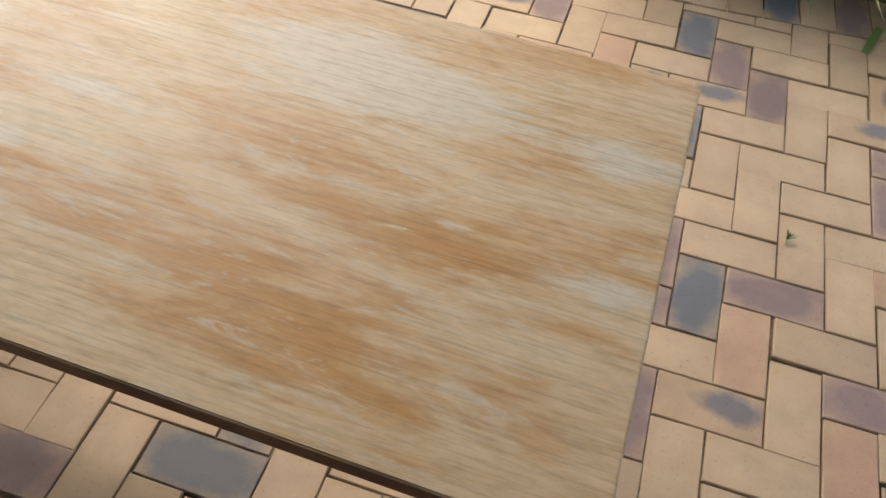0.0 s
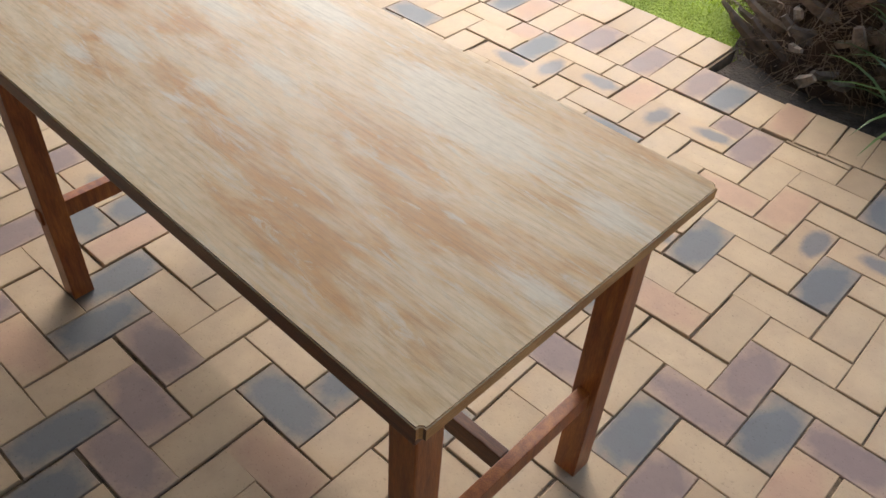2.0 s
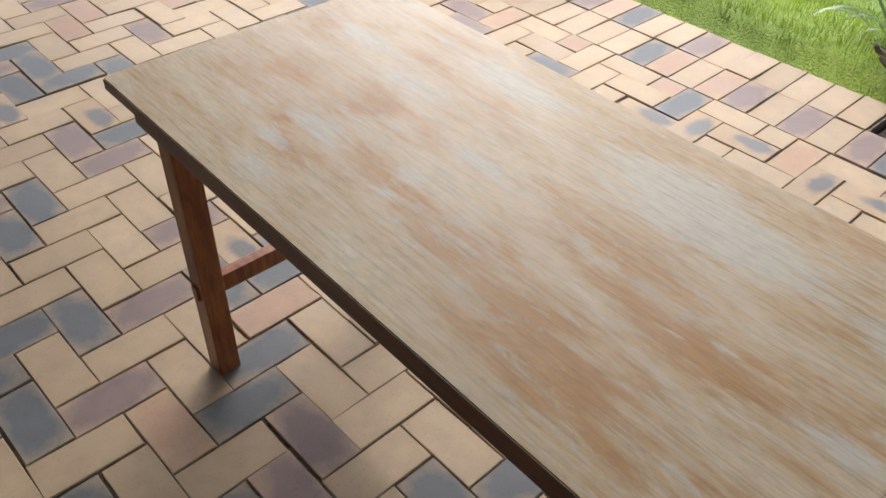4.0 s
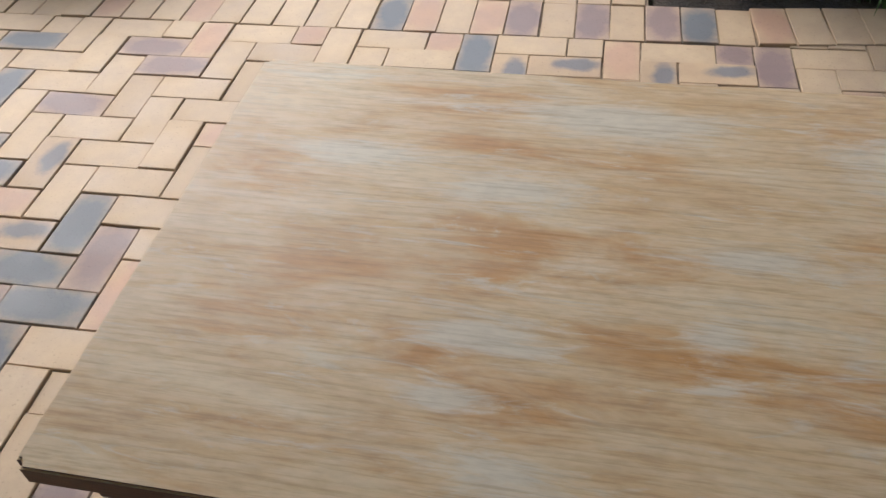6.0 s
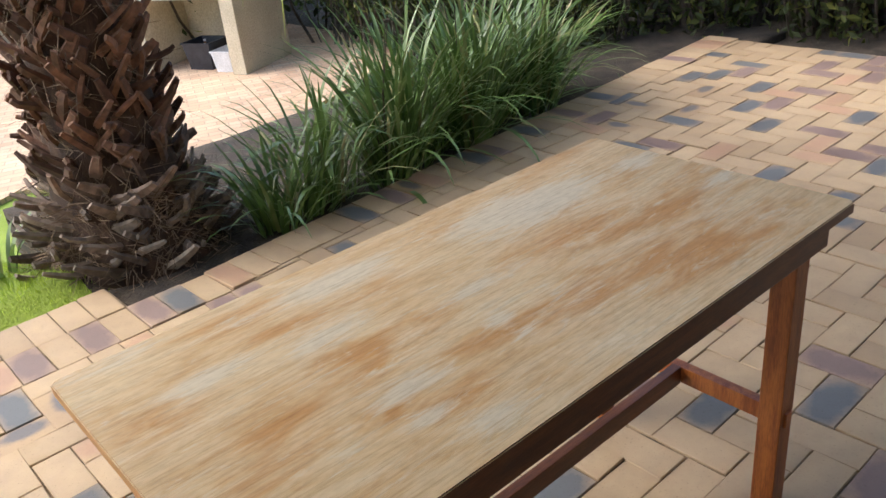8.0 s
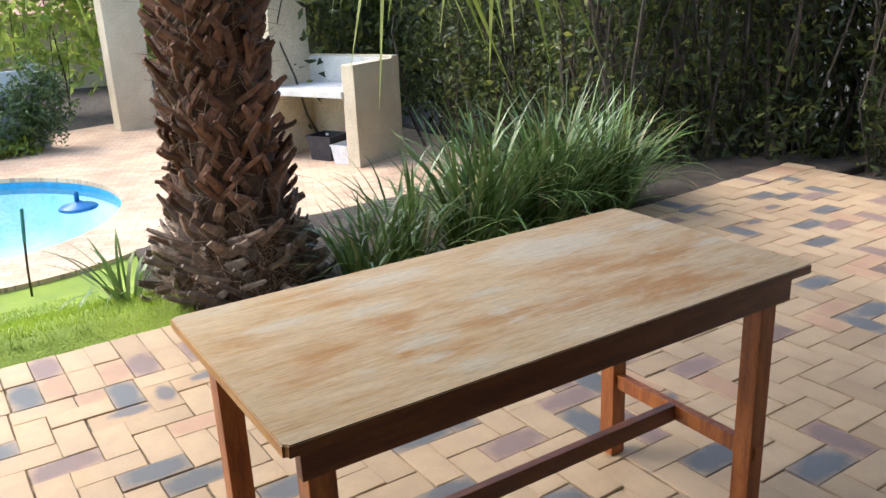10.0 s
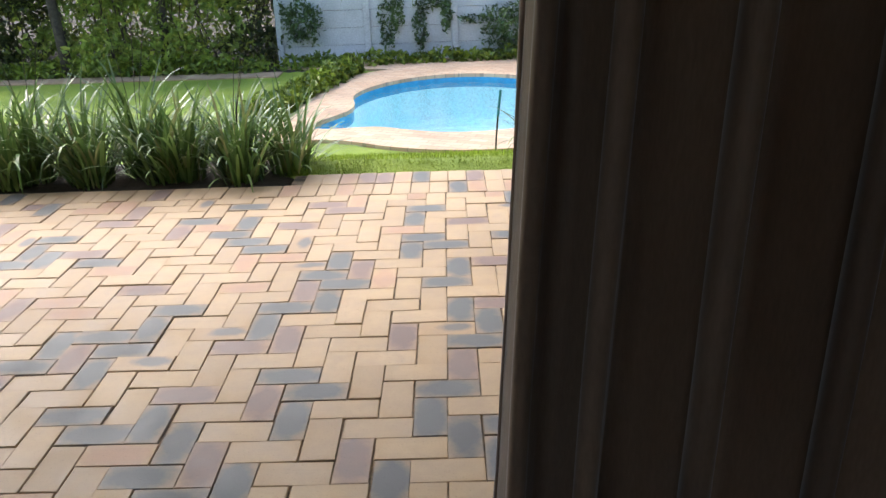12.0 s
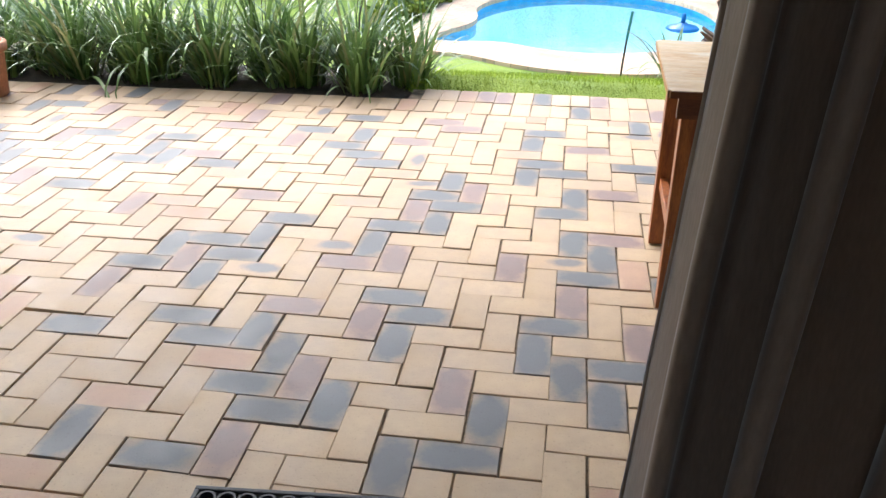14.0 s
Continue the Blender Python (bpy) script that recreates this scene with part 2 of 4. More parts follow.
POOL = mottled("pool_plaster", (0.55, 0.93, 0.99), (0.88, 0.98, 1.0), 1.2, 0.6, 30, 0.002)
POOL_BAND = mottled("pool_tile_band", (0.02, 0.24, 0.46), (0.03, 0.34, 0.60), 8, 0.3, 40, 0.001)
RUBBER = mottled("black_rubber", (0.012, 0.012, 0.013), (0.035, 0.034, 0.034), 9, 0.62, 120, 0.001)
TERRACOTTA = mottled("terracotta", (0.42, 0.17, 0.08), (0.55, 0.26, 0.14), 6, 0.8, 60, 0.001)
CLOTH = mottled("brown_velvet", (0.17, 0.105, 0.072), (0.32, 0.21, 0.145), 5, 0.6, 300, 0.0006, (1, 1, 0.25))
_nt, _b = CLOTH.node_tree, CLOTH.node_tree.nodes["Principled BSDF"]
_b.inputs["Sheen Weight"].default_value, _b.inputs["Sheen Roughness"].default_value = 0.8, 0.35
_tr, _mx = _nt.nodes.new("ShaderNodeBsdfTranslucent"), _nt.nodes.new("ShaderNodeMixShader")
_tr.inputs[0].default_value, _mx.inputs[0].default_value = (0.50, 0.36, 0.24, 1), 0.22
_nt.links.new(_b.outputs[0], _mx.inputs[1]), _nt.links.new(_tr.outputs[0], _mx.inputs[2])
_nt.links.new(_mx.outputs[0], _nt.nodes["Material Output"].inputs[0])
WALL = mottled("house_plaster", (0.52, 0.47, 0.40), (0.60, 0.55, 0.47), 1.5, 0.9, 60, 0.002)
FLOOR = mottled("room_floor_tile", (0.16, 0.12, 0.09), (0.24, 0.19, 0.14), 2.5, 0.4, 50, 0.001)
ALU = mottled("bronze_aluminium", (0.035, 0.028, 0.022), (0.06, 0.05, 0.04), 8, 0.4, 80, 0.0004, metal=0.7)
PLASTIC_B, PLASTIC_W = mottled("dark_blue_plastic", (0.012, 0.014, 0.022), (0.03, 0.033, 0.045), 6, 0.45), mottled("white_plastic", (0.62, 0.63, 0.66), (0.74, 0.75, 0.78), 6, 0.45)
BLUE = mottled("blue_plastic", (0.0, 0.10, 0.30), (0.005, 0.16, 0.42), 6, 0.4)
GLASS, _nt, _b = mat("window_glass", 0.0)
_b.inputs["Transmission Weight"].default_value, _b.inputs["IOR"].default_value = 1.0, 1.1
WATER, _nt, _b = mat("pool_water", 0.03)
_clear, _gloss, _mix, _fr = (_nt.nodes.new("ShaderNode" + k) for k in ("BsdfTransparent", "BsdfGlossy", "MixShader", "Fresnel"))
_clear.inputs[0].default_value, _gloss.inputs["Roughness"].default_value, _fr.inputs[0].default_value = (0.90, 0.995, 1.0, 1), 0.04, 1.33
_w = node(_nt, "TexNoise", Scale=5.0, Detail=4.0)
_nt.links.new(coords(_nt), _w.inputs["Vector"])
_bp = _nt.nodes.new("ShaderNodeBump")
_bp.inputs["Strength"].default_value, _bp.inputs["Distance"].default_value = 0.35, 0.05
_nt.links.new(_w.outputs[0], _bp.inputs["Height"]), _nt.links.new(_bp.outputs[0], _gloss.inputs["Normal"])
_nt.links.new(_fr.outputs[0], _mix.inputs[0]), _nt.links.new(_clear.outputs[0], _mix.inputs[1]), _nt.links.new(_gloss.outputs[0], _mix.inputs[2])
_nt.links.new(_mix.outputs[0], _nt.nodes["Material Output"].inputs[0])


# ---- building helpers ----
def link_bm(name, bm, material, parent=None, label="", smooth=False):
    me = bpy.data.meshes.new(name)
    bm.to_mesh(me)
    bm.free()
    for p in me.polygons:
        p.use_smooth = smooth
    for m in material if isinstance(material, (list, tuple)) else (material,):
        me.materials.append(m)
    ob = new(name, me)
    if parent:
        ob.parent = parent
    if label:
        ob["label"] = label
    return ob


def part(name, bm, material, parent, label="", smooth=False):
    return link_bm(name, bm, material, parent, label, smooth)


def empty(name, at=(0, 0, 0), turn=0.0):
    ob = new(name)
    ob.matrix_world = pose(*at, 0, 0, turn)
    bpy.context.view_layer.update()
    return ob


def box(bm, lo, hi, bevel=0.0, m=None):
    r = bmesh.ops.create_cube(bm, size=1.0)
    size, mid = [b - a for a, b in zip(lo, hi)], [(a + b) / 2 for a, b in zip(lo, hi)]
    vs = r["verts"]
    bmesh.ops.transform(bm, matrix=Matrix.LocRotScale(mid, None, size), verts=vs)
    if bevel:
        es = list({e for v in vs for e in v.link_edges})
        vs = bmesh.ops.bevel(bm, geom=es, offset=bevel, segments=2, affect="EDGES", profile=0.6)["verts"]
    if m:
        bmesh.ops.transform(bm, matrix=m, verts=[v for v in vs if v.is_valid])
    return bm


def boxed(lo, hi, bevel=0.0):
    return box(bmesh.new(), lo, hi, bevel)


def tube(bm, pts, radii, sides=8):
    """A tapered tube along points."""
    rings = []
    for i, p in enumerate(pts):
        d = (Vector(pts[min(i + 1, len(pts) - 1)]) - Vector(pts[max(i - 1, 0)])).normalized()
        q = d.to_track_quat("Z", "Y")
        rings.append([bm.verts.new(Vector(p) + q @ Vector((math.cos(a) * radii[i], math.sin(a) * radii[i], 0))) for a in [2 * math.pi * k / sides for k in range(sides)]])
    for a, b in zip(rings, rings[1:]):
        for k in range(sides):
            bm.faces.new((a[k], a[(k + 1) % sides], b[(k + 1) % sides], b[k]))
    bm.faces.new(rings[0][::-1]), bm.faces.new(rings[-1])
    return bm


def lathe(profile, sides=24):
    bm = bmesh.new()
    rings = [[bm.verts.new((r * math.cos(2 * math.pi * k / sides), r * math.sin(2 * math.pi * k / sides), z)) for k in range(sides)] for r, z in profile]
    for a, b in zip(rings, rings[1:]):
        for k in range(sides):
            bm.faces.new((a[k], a[(k + 1) % sides], b[(k + 1) % sides], b[k]))
    bm.faces.new(rings[0][::-1]), bm.faces.new(rings[-1])
    return bm


def mesh_ob(name, verts, faces, material, parent=None, smooth=False):
    me = bpy.data.meshes.new(name)
    me.from_pydata(verts, [], faces)
    me.materials.append(material)
    for p in me.polygons:
        p.use_smooth = smooth
    ob = new(name, me)
    if parent:
        ob.parent = parent
    return ob


def leaves(name, blobs, count, size, material, seed, parent=None, droop=0.0, shell=0.55):
    """Small folded leaves scattered through uneven ellipsoids: (x, y, z, rx, ry, rz)."""
    rng = np.random.default_rng(seed)
    w = np.array([b[3] * b[4] * b[5] for b in blobs]) ** 0.75
    pick = rng.choice(len(blobs), count, p=w / w.sum())
    bl = np.array(blobs)[pick]
    d = rng.normal(size=(count, 3))
    d /= np.linalg.norm(d, axis=1)[:, None]
    rad = shell + (1.08 - shell) * rng.random(count) ** 0.7
    rad *= 1 + 0.22 * np.sin(d[:, 0] * 5 + pick) * np.sin(d[:, 2] * 6 + pick * 2) + 0.15 * np.sin(d[:, 1] * 9 + pick)
    c = bl[:, :3] + d * rad[:, None] * bl[:, 3:]
    a = rng.normal(size=(count, 3)) + (0, 0, -droop)
    a /= np.linalg.norm(a, axis=1)[:, None]
    b = np.cross(a, rng.normal(size=(count, 3)))
    b /= np.linalg.norm(b, axis=1)[:, None]
    n = np.cross(a, b)
    s = size * (0.6 + 0.8 * rng.random(count))[:, None]
    v = np.stack([c - a * s, c + b * s * 0.42 + n * s * 0.12, c + a * s, c - b * s * 0.42 + n * s * 0.12], 1).reshape(-1, 3)
    f = np.arange(4 * count).reshape(-1, 4)
    f = np.concatenate([f[:, [0, 1, 2]], f[:, [0, 2, 3]]])
    return mesh_ob(name, v.tolist(), f.tolist(), material, parent)


def blades(name, bases, lengths, lean, width, material, seed, parent=None, segs=6, curl=1.45):
    """Long arching strap leaves from base points: each one bends over outwards."""
    rng = np.random.default_rng(seed)
    verts, faces = [], []
    for (x, y, z, out) in bases:
        ln = rng.uniform(*lengths)
        az = out + rng.normal(0, 0.55)
        th0, bend = abs(rng.normal(lean * 0.45, lean * 0.35)), rng.uniform(0.25, 1.0) * curl
        if rng.random() < 0.14:
            bend *= 1.9
        w = width * rng.uniform(0.6, 1.2)
        side = Vector((-math.sin(az), math.cos(az), 0))
        p, k0 = Vector((x, y, z)), len(verts)
        for i in range(segs + 1):
            u = i / segs
            th = th0 + bend * u ** 1.7
            ww = w * (0.75 + 0.5 * u) * (1 - u ** 3.0) + 0.0008
            fold = Vector((math.cos(az), math.sin(az), 0)) * ww * 0.25
            verts += [tuple(p - side * ww / 2 + fold), tuple(p + side * ww / 2 + fold)]
            p = p + Vector((math.cos(az) * math.sin(th), math.sin(az) * math.sin(th), math.cos(th))) * ln / segs
            if i:
                a = k0 + 2 * i
                faces.append((a - 2, a - 1, a + 1, a))
    return mesh_ob(name, verts, faces, material, parent, True)


# ---- ground, pool and paving ----
POOL_AT, LOW = (-0.04, 9.45), -1.0


def pool_radius(a):
    """The kidney outline: an oval with a step bay."""
    base = 1.72 * 2.08 / math.hypot(2.08 * math.cos(a), 1.72 * math.sin(a))
    off = (a - radians(219) + math.pi) % (2 * math.pi) - math.pi
    return base + 0.72 * math.exp(-((off / radians(11)) ** 2)) - 0.12 * math.exp(-(((off + radians(32)) / radians(16)) ** 2))


def ground_height(x, y):
    t = min(max((y - 2.35) / 3.9, 0.0), 1.0)
    t = t * t * (3 - 2 * t) * 0.35 + t * 0.65
    edge = 0.05 if y > 2.3 else 0.09
    bank = min(max((y - 2.49) / 0.16, 0.0), 1.0) * min(max((4.6 - y) / 1.6, 0.0), 1.0) * min(max((0.75 - x) / 0.2, 0.0), 1.0) * min(max((x + 1.45) / 0.2, 0.0), 1.0)
    return -edge + (LOW + edge) * t + 0.14 * bank


def ground():
    """One sheet from the pool's rim out to the horizon."""
    n, verts, faces = 288, [], []
    steps = [0.0, 0.3, 0.7] + [1.0 + 0.16 * k for k in range(60)] + [11 * 1.12**k for k in range(34)]
    for s in steps:
        for k in range(n):
            a = 2 * math.pi * k / n
            r = pool_radius(a) * max(0.0, 1 - s / 4) + (2.0 if s > 4 else 2.0 * s / 4) + s
            x, y = POOL_AT[0] + r * math.cos(a), POOL_AT[1] + r * math.sin(a)
            verts.append((x, y, ground_height(x, y)))
    for i in range(len(steps) - 1):
        for k in range(n):
            a, b = i * n + k, i * n + (k + 1) % n
            faces.append((a, a + n, b + n, b))
    ob = mesh_ob("ground", verts, faces, GRASS, None, True)
    ob.data.materials.append(SOIL)
    for f in ob.data.polygons:
        x, y, _ = f.center
        if (x > 4.7 and y < 14) or y > 12.45 or (0.6 < x < 4.8 and y < 3.6) or y < 2.2:
            f.material_index = 1
    return ob


tagged(ground(), "sloping green lawn around the pool", "lawn", kind="structure")


def lawn_blades():
    rng = np.random.default_rng(77)
    n = 26000
    x, y = rng.uniform(-1.6, 1.0, n), 2.475 + 3.3 * rng.random(n) ** 1.7
    x, y = x[x < 0.62], y[x < 0.62]
    verts, faces = [], []
    for k, (a, b) in enumerate(zip(x, y)):
        z, t, h = ground_height(a, b) - 0.005, rng.uniform(0, 6.28), rng.uniform(0.018, 0.045)
        dx, dy = 0.0022 * math.cos(t), 0.0022 * math.sin(t)
        verts += [(a - dx, b - dy, z), (a + dx, b + dy, z), (a + rng.normal(0, 0.012), b + rng.normal(0, 0.012), z + h)]
        faces.append((3 * k, 3 * k + 1, 3 * k + 2))
    return mesh_ob("grass", verts, faces, leafy("grass_blade", (0.17, 0.26, 0.022), (0.34, 0.44, 0.05), 0.5, None, 0.45))


tagged(lawn_blades(), "short mown grass blades beside the paving", "grass", kind="stuff")


def ring(name, inner, outer, z0, z1, material, a0=0.0, a1=2 * math.pi, n=160, smooth=False):
    """A solid band round the pool between two outlines."""
    bm, loops = bmesh.new(), []
    for f, z in ((inner, z0), (inner, z1), (outer, z1), (outer, z0)):
        loops.append([bm.verts.new((POOL_AT[0] + f(a) * math.cos(a), POOL_AT[1] + f(a) * math.sin(a), z)) for a in [a0 + (a1 - a0) * k / n for k in range(n)]])
    for p, q in zip(loops, loops[1:] + loops[:1]):
        for k in range(n):
            bm.faces.new((p[k], p[(k + 1) % n], q[(k + 1) % n], q[k]))
    bmesh.ops.recalc_face_normals(bm, faces=bm.faces)
    return link_bm(name, bm, material, smooth=smooth)


def deck_material():
    m, nt, b = mat("pool_deck_brick", 0.8)
    br = node(nt, "TexBrick", Scale=1.0, Mortar_Size=0.006, Brick_Width=0.22, Row_Height=0.11, Mortar_Smooth=0.3)
    br.inputs["Color1"].default_value, br.inputs["Color2"].default_value = (0.56, 0.41, 0.28, 1), (0.47, 0.31, 0.20, 1)
    br.inputs["Mortar"].default_value = (0.30, 0.23, 0.17, 1)
    n1 = node(nt, "TexNoise", Scale=1.1, Detail=5.0)
    co = coords(nt, turn=0.4)
    nt.links.new(co, br.inputs["Vector"]), nt.links.new(co, n1.inputs["Vector"])
    c = blend(nt, 0.8, br.outputs[0], ramp(nt, n1.outputs[0], [(0.35, (0.8, 0.78, 0.78)), (0.65, (1.18, 1.15, 1.12))]), "MULTIPLY")
    nt.links.new(c, b.inputs["Base Color"])
    bump(nt, b, br.outputs[1], 0.4, 0.004)
    return m


DECK = deck_material()
coping = ring("pavement_coping", lambda a: pool_radius(a) - 0.03, lambda a: pool_radius(a) + 0.95 + 0.22 * math.cos(a - 0.6), -1.015, -0.955, DECK)
tagged(coping, "pinkish brick coping round the swimming pool", "paving", kind="structure")
deck = bmesh.new()
outline = [(1.3, 6.9), (3.2, 6.2), (6.5, 7.4), (6.5, 16), (-3.4, 13.4), (-3.2, 12.7), (-1.2, 12.2), (1.2, 11.3), (2.2, 9.4)]
low, high = [deck.verts.new((x, y, -1.1)) for x, y in outline], [deck.verts.new((x, y, -0.963)) for x, y in outline]
deck.faces.new(high), deck.faces.new(low[::-1])
for k in range(len(outline)):
    deck.faces.new((low[k], low[(k + 1) % len(outline)], high[(k + 1) % len(outline)], high[k]))
bmesh.ops.recalc_face_normals(deck, faces=deck.faces)
bmesh.ops.triangulate(deck, faces=deck.faces)
tagged(link_bm("pavement_deck", deck, DECK), "weathered brick deck beside the pool and barbecue", "paving", kind="structure")


def pool():
    thing = empty("swimming_pool", (*POOL_AT, LOW - 1.3))
    bm, n = bmesh.new(), 144
    angles = [2 * math.pi * k / n for k in range(n)]
    rim = lambda z, f=1.0: [bm.verts.new((pool_radius(a) * f * math.cos(a), pool_radius(a) * f * math.sin(a), z)) for a in angles]
    rings = [rim(1.16), rim(0.62, 0.99), rim(0.45, 0.9), rim(0.3, 0.55)]
    for p, q in zip(rings, rings[1:]):
        for k in range(n):
            bm.faces.new((p[k], q[k], q[(k + 1) % n], p[(k + 1) % n]))
    bm.faces.new(rings[-1])
    bmesh.ops.recalc_face_normals(bm, faces=bm.faces)
    part("basin", bm, POOL, thing, "pale blue plaster basin", True)
    bm = bmesh.new()
    rings = [rim(1.31, 0.992), rim(1.12, 0.992), rim(1.12, 1.0), rim(1.31, 1.0)]
    for p, q in zip(rings, rings[1:] + rings[:1]):
        for k in range(n):
            bm.faces.new((p[k], q[k], q[(k + 1) % n], p[(k + 1) % n]))
    bmesh.ops.recalc_face_normals(bm, faces=bm.faces)
    part("tile_band", bm, POOL_BAND, thing, "dark blue waterline tiles")
    bm = bmesh.new()
    bm.faces.new([bm.verts.new((pool_radius(a) * math.cos(a), pool_radius(a) * math.sin(a), 1.235)) for a in angles])
    water = part("water", bm, WATER, thing, "clear rippling water")
    water.visible_shadow = False
    return tagged(thing, "kidney-shaped swimming pool with bright blue water", "swimming pool")


pool()

# Dark bed soil beside the paving
for name, lo, hi in (("ground_bed_right", (0.62, 2.2, -0.3), (5.4, 3.9, -0.035)), ("ground_bed_left", (-4.6, 2.2, -0.3), (-1.22, 2.95, -0.03))):
    bm = boxed(lo, hi)
    bmesh.ops.subdivide_edges(bm, edges=bm.edges, cuts=14, use_grid_fill=True)
    for v in bm.verts:
        if v.co.z > -0.1:
            v.co.z += 0.02 * noise.noise(v.co * 5) - 0.03 * max(0, v.co.y - 3.0)
    tagged(link_bm(name, bm, SOIL, smooth=True), "dark planting bed soil beside the brick paving", "soil", kind="structure")

# ---- house, closing the place behind the camera ----
WALL_Y, ROOM = -1.36, (-3.2, 3.4, -5.4, 2.5)


def wall(name, lo, hi, material=WALL, label="plain plastered house wall"):
    return tagged(link_bm(name, boxed(lo, hi), material), label, "wall", kind="structure")


wall("wall_front_left", (-7, WALL_Y - 0.15, -0.1), (-1.75, WALL_Y, 2.75))
wall("wall_front_right", (2.15, WALL_Y - 0.15, -0.1), (6.2, WALL_Y, 2.75))
wall("wall_lintel", (-1.75, WALL_Y - 0.15, 2.12), (2.15, WALL_Y, 2.75))
wall("wall_back_low", (ROOM[0] - 0.2, ROOM[2] - 0.2, -0.1), (ROOM[1] + 0.2, ROOM[2], 0.8))
wall("wall_back_high", (ROOM[0] - 0.2, ROOM[2] - 0.2, 2.3), (ROOM[1] + 0.2, ROOM[2], 2.75))
wall("wall_back_left", (ROOM[0] - 0.2, ROOM[2] - 0.2, 0.8), (-2.4, ROOM[2], 2.3))
wall("wall_back_right", (-0.2, ROOM[2] - 0.2, 0.8), (ROOM[1] + 0.2, ROOM[2], 2.3))
wall("wall_left", (ROOM[0] - 0.2, ROOM[2], -0.1), (ROOM[0], WALL_Y - 0.15, 2.75))
wall("wall_right", (ROOM[1], ROOM[2], -0.1), (ROOM[1] + 0.2, WALL_Y - 0.15, 2.75))
wall("ceiling", (ROOM[0] - 0.2, ROOM[2] - 0.2, 2.75), (ROOM[1] + 0.2, WALL_Y, 2.85), WALL, "plain white plastered ceiling")
wall("roof_eave", (-7, WALL_Y, 2.78), (2.2, 1.95, 2.9), WALL, "plain plastered roof over the patio")
wall("floor", (ROOM[0], ROOM[2], -0.1), (ROOM[1], WALL_Y - 0.02, 0.0), FLOOR, "brown tiled room floor")


def sliding_door():
    thing = empty("door_1", (0, WALL_Y - 0.075, 0))
    part("track", box(box(boxed((-1.75, -0.07, 0.0), (2.15, 0.07, 0.022)), (-1.75, -0.045, 0.022), (2.15, -0.03, 0.04)), (-1.75, 0.03, 0.022), (2.15, 0.045, 0.04)), ALU, thing, "dark metal sliding track")
    part("head", boxed((-1.75, -0.06, 2.06), (2.15, 0.06, 2.12)), ALU, thing)
    for x in (-1.75, 2.09):
        part("jamb", boxed((x, -0.06, 0.0), (x + 0.06, 0.06, 2.06)), ALU, thing)
    for k, (x0, x1, y) in enumerate(((0.1, 2.09, 0.03), (0.2, 2.09, -0.035))):
        leaf = part("leaf", boxed((x0, y - 0.018, 0.045), (x0 + 0.055, y + 0.018, 2.06), 0.003), ALU, thing)
        part("stile", boxed((x1 - 0.055, y - 0.018, 0.045), (x1, y + 0.018, 2.06), 0.003), ALU, leaf)
        part("bottom_rail", boxed((x0 + 0.055, y - 0.016, 0.045), (x1 - 0.055, y + 0.016, 0.085), 0.003), ALU, leaf)
        part("top_rail", boxed((x0 + 0.055, y - 0.016, 2.0), (x1 - 0.055, y + 0.016, 2.06), 0.003), ALU, leaf)
        pane = part("pane", boxed((x0 + 0.055, y - 0.003, 0.085), (x1 - 0.055, y + 0.003, 2.0)), GLASS, leaf, "slightly hazy clear glass pane")
        pane.visible_shadow = False
    return tagged(thing, "open dark aluminium sliding door with glass panes", "sliding door", kind="structure")


sliding_door()


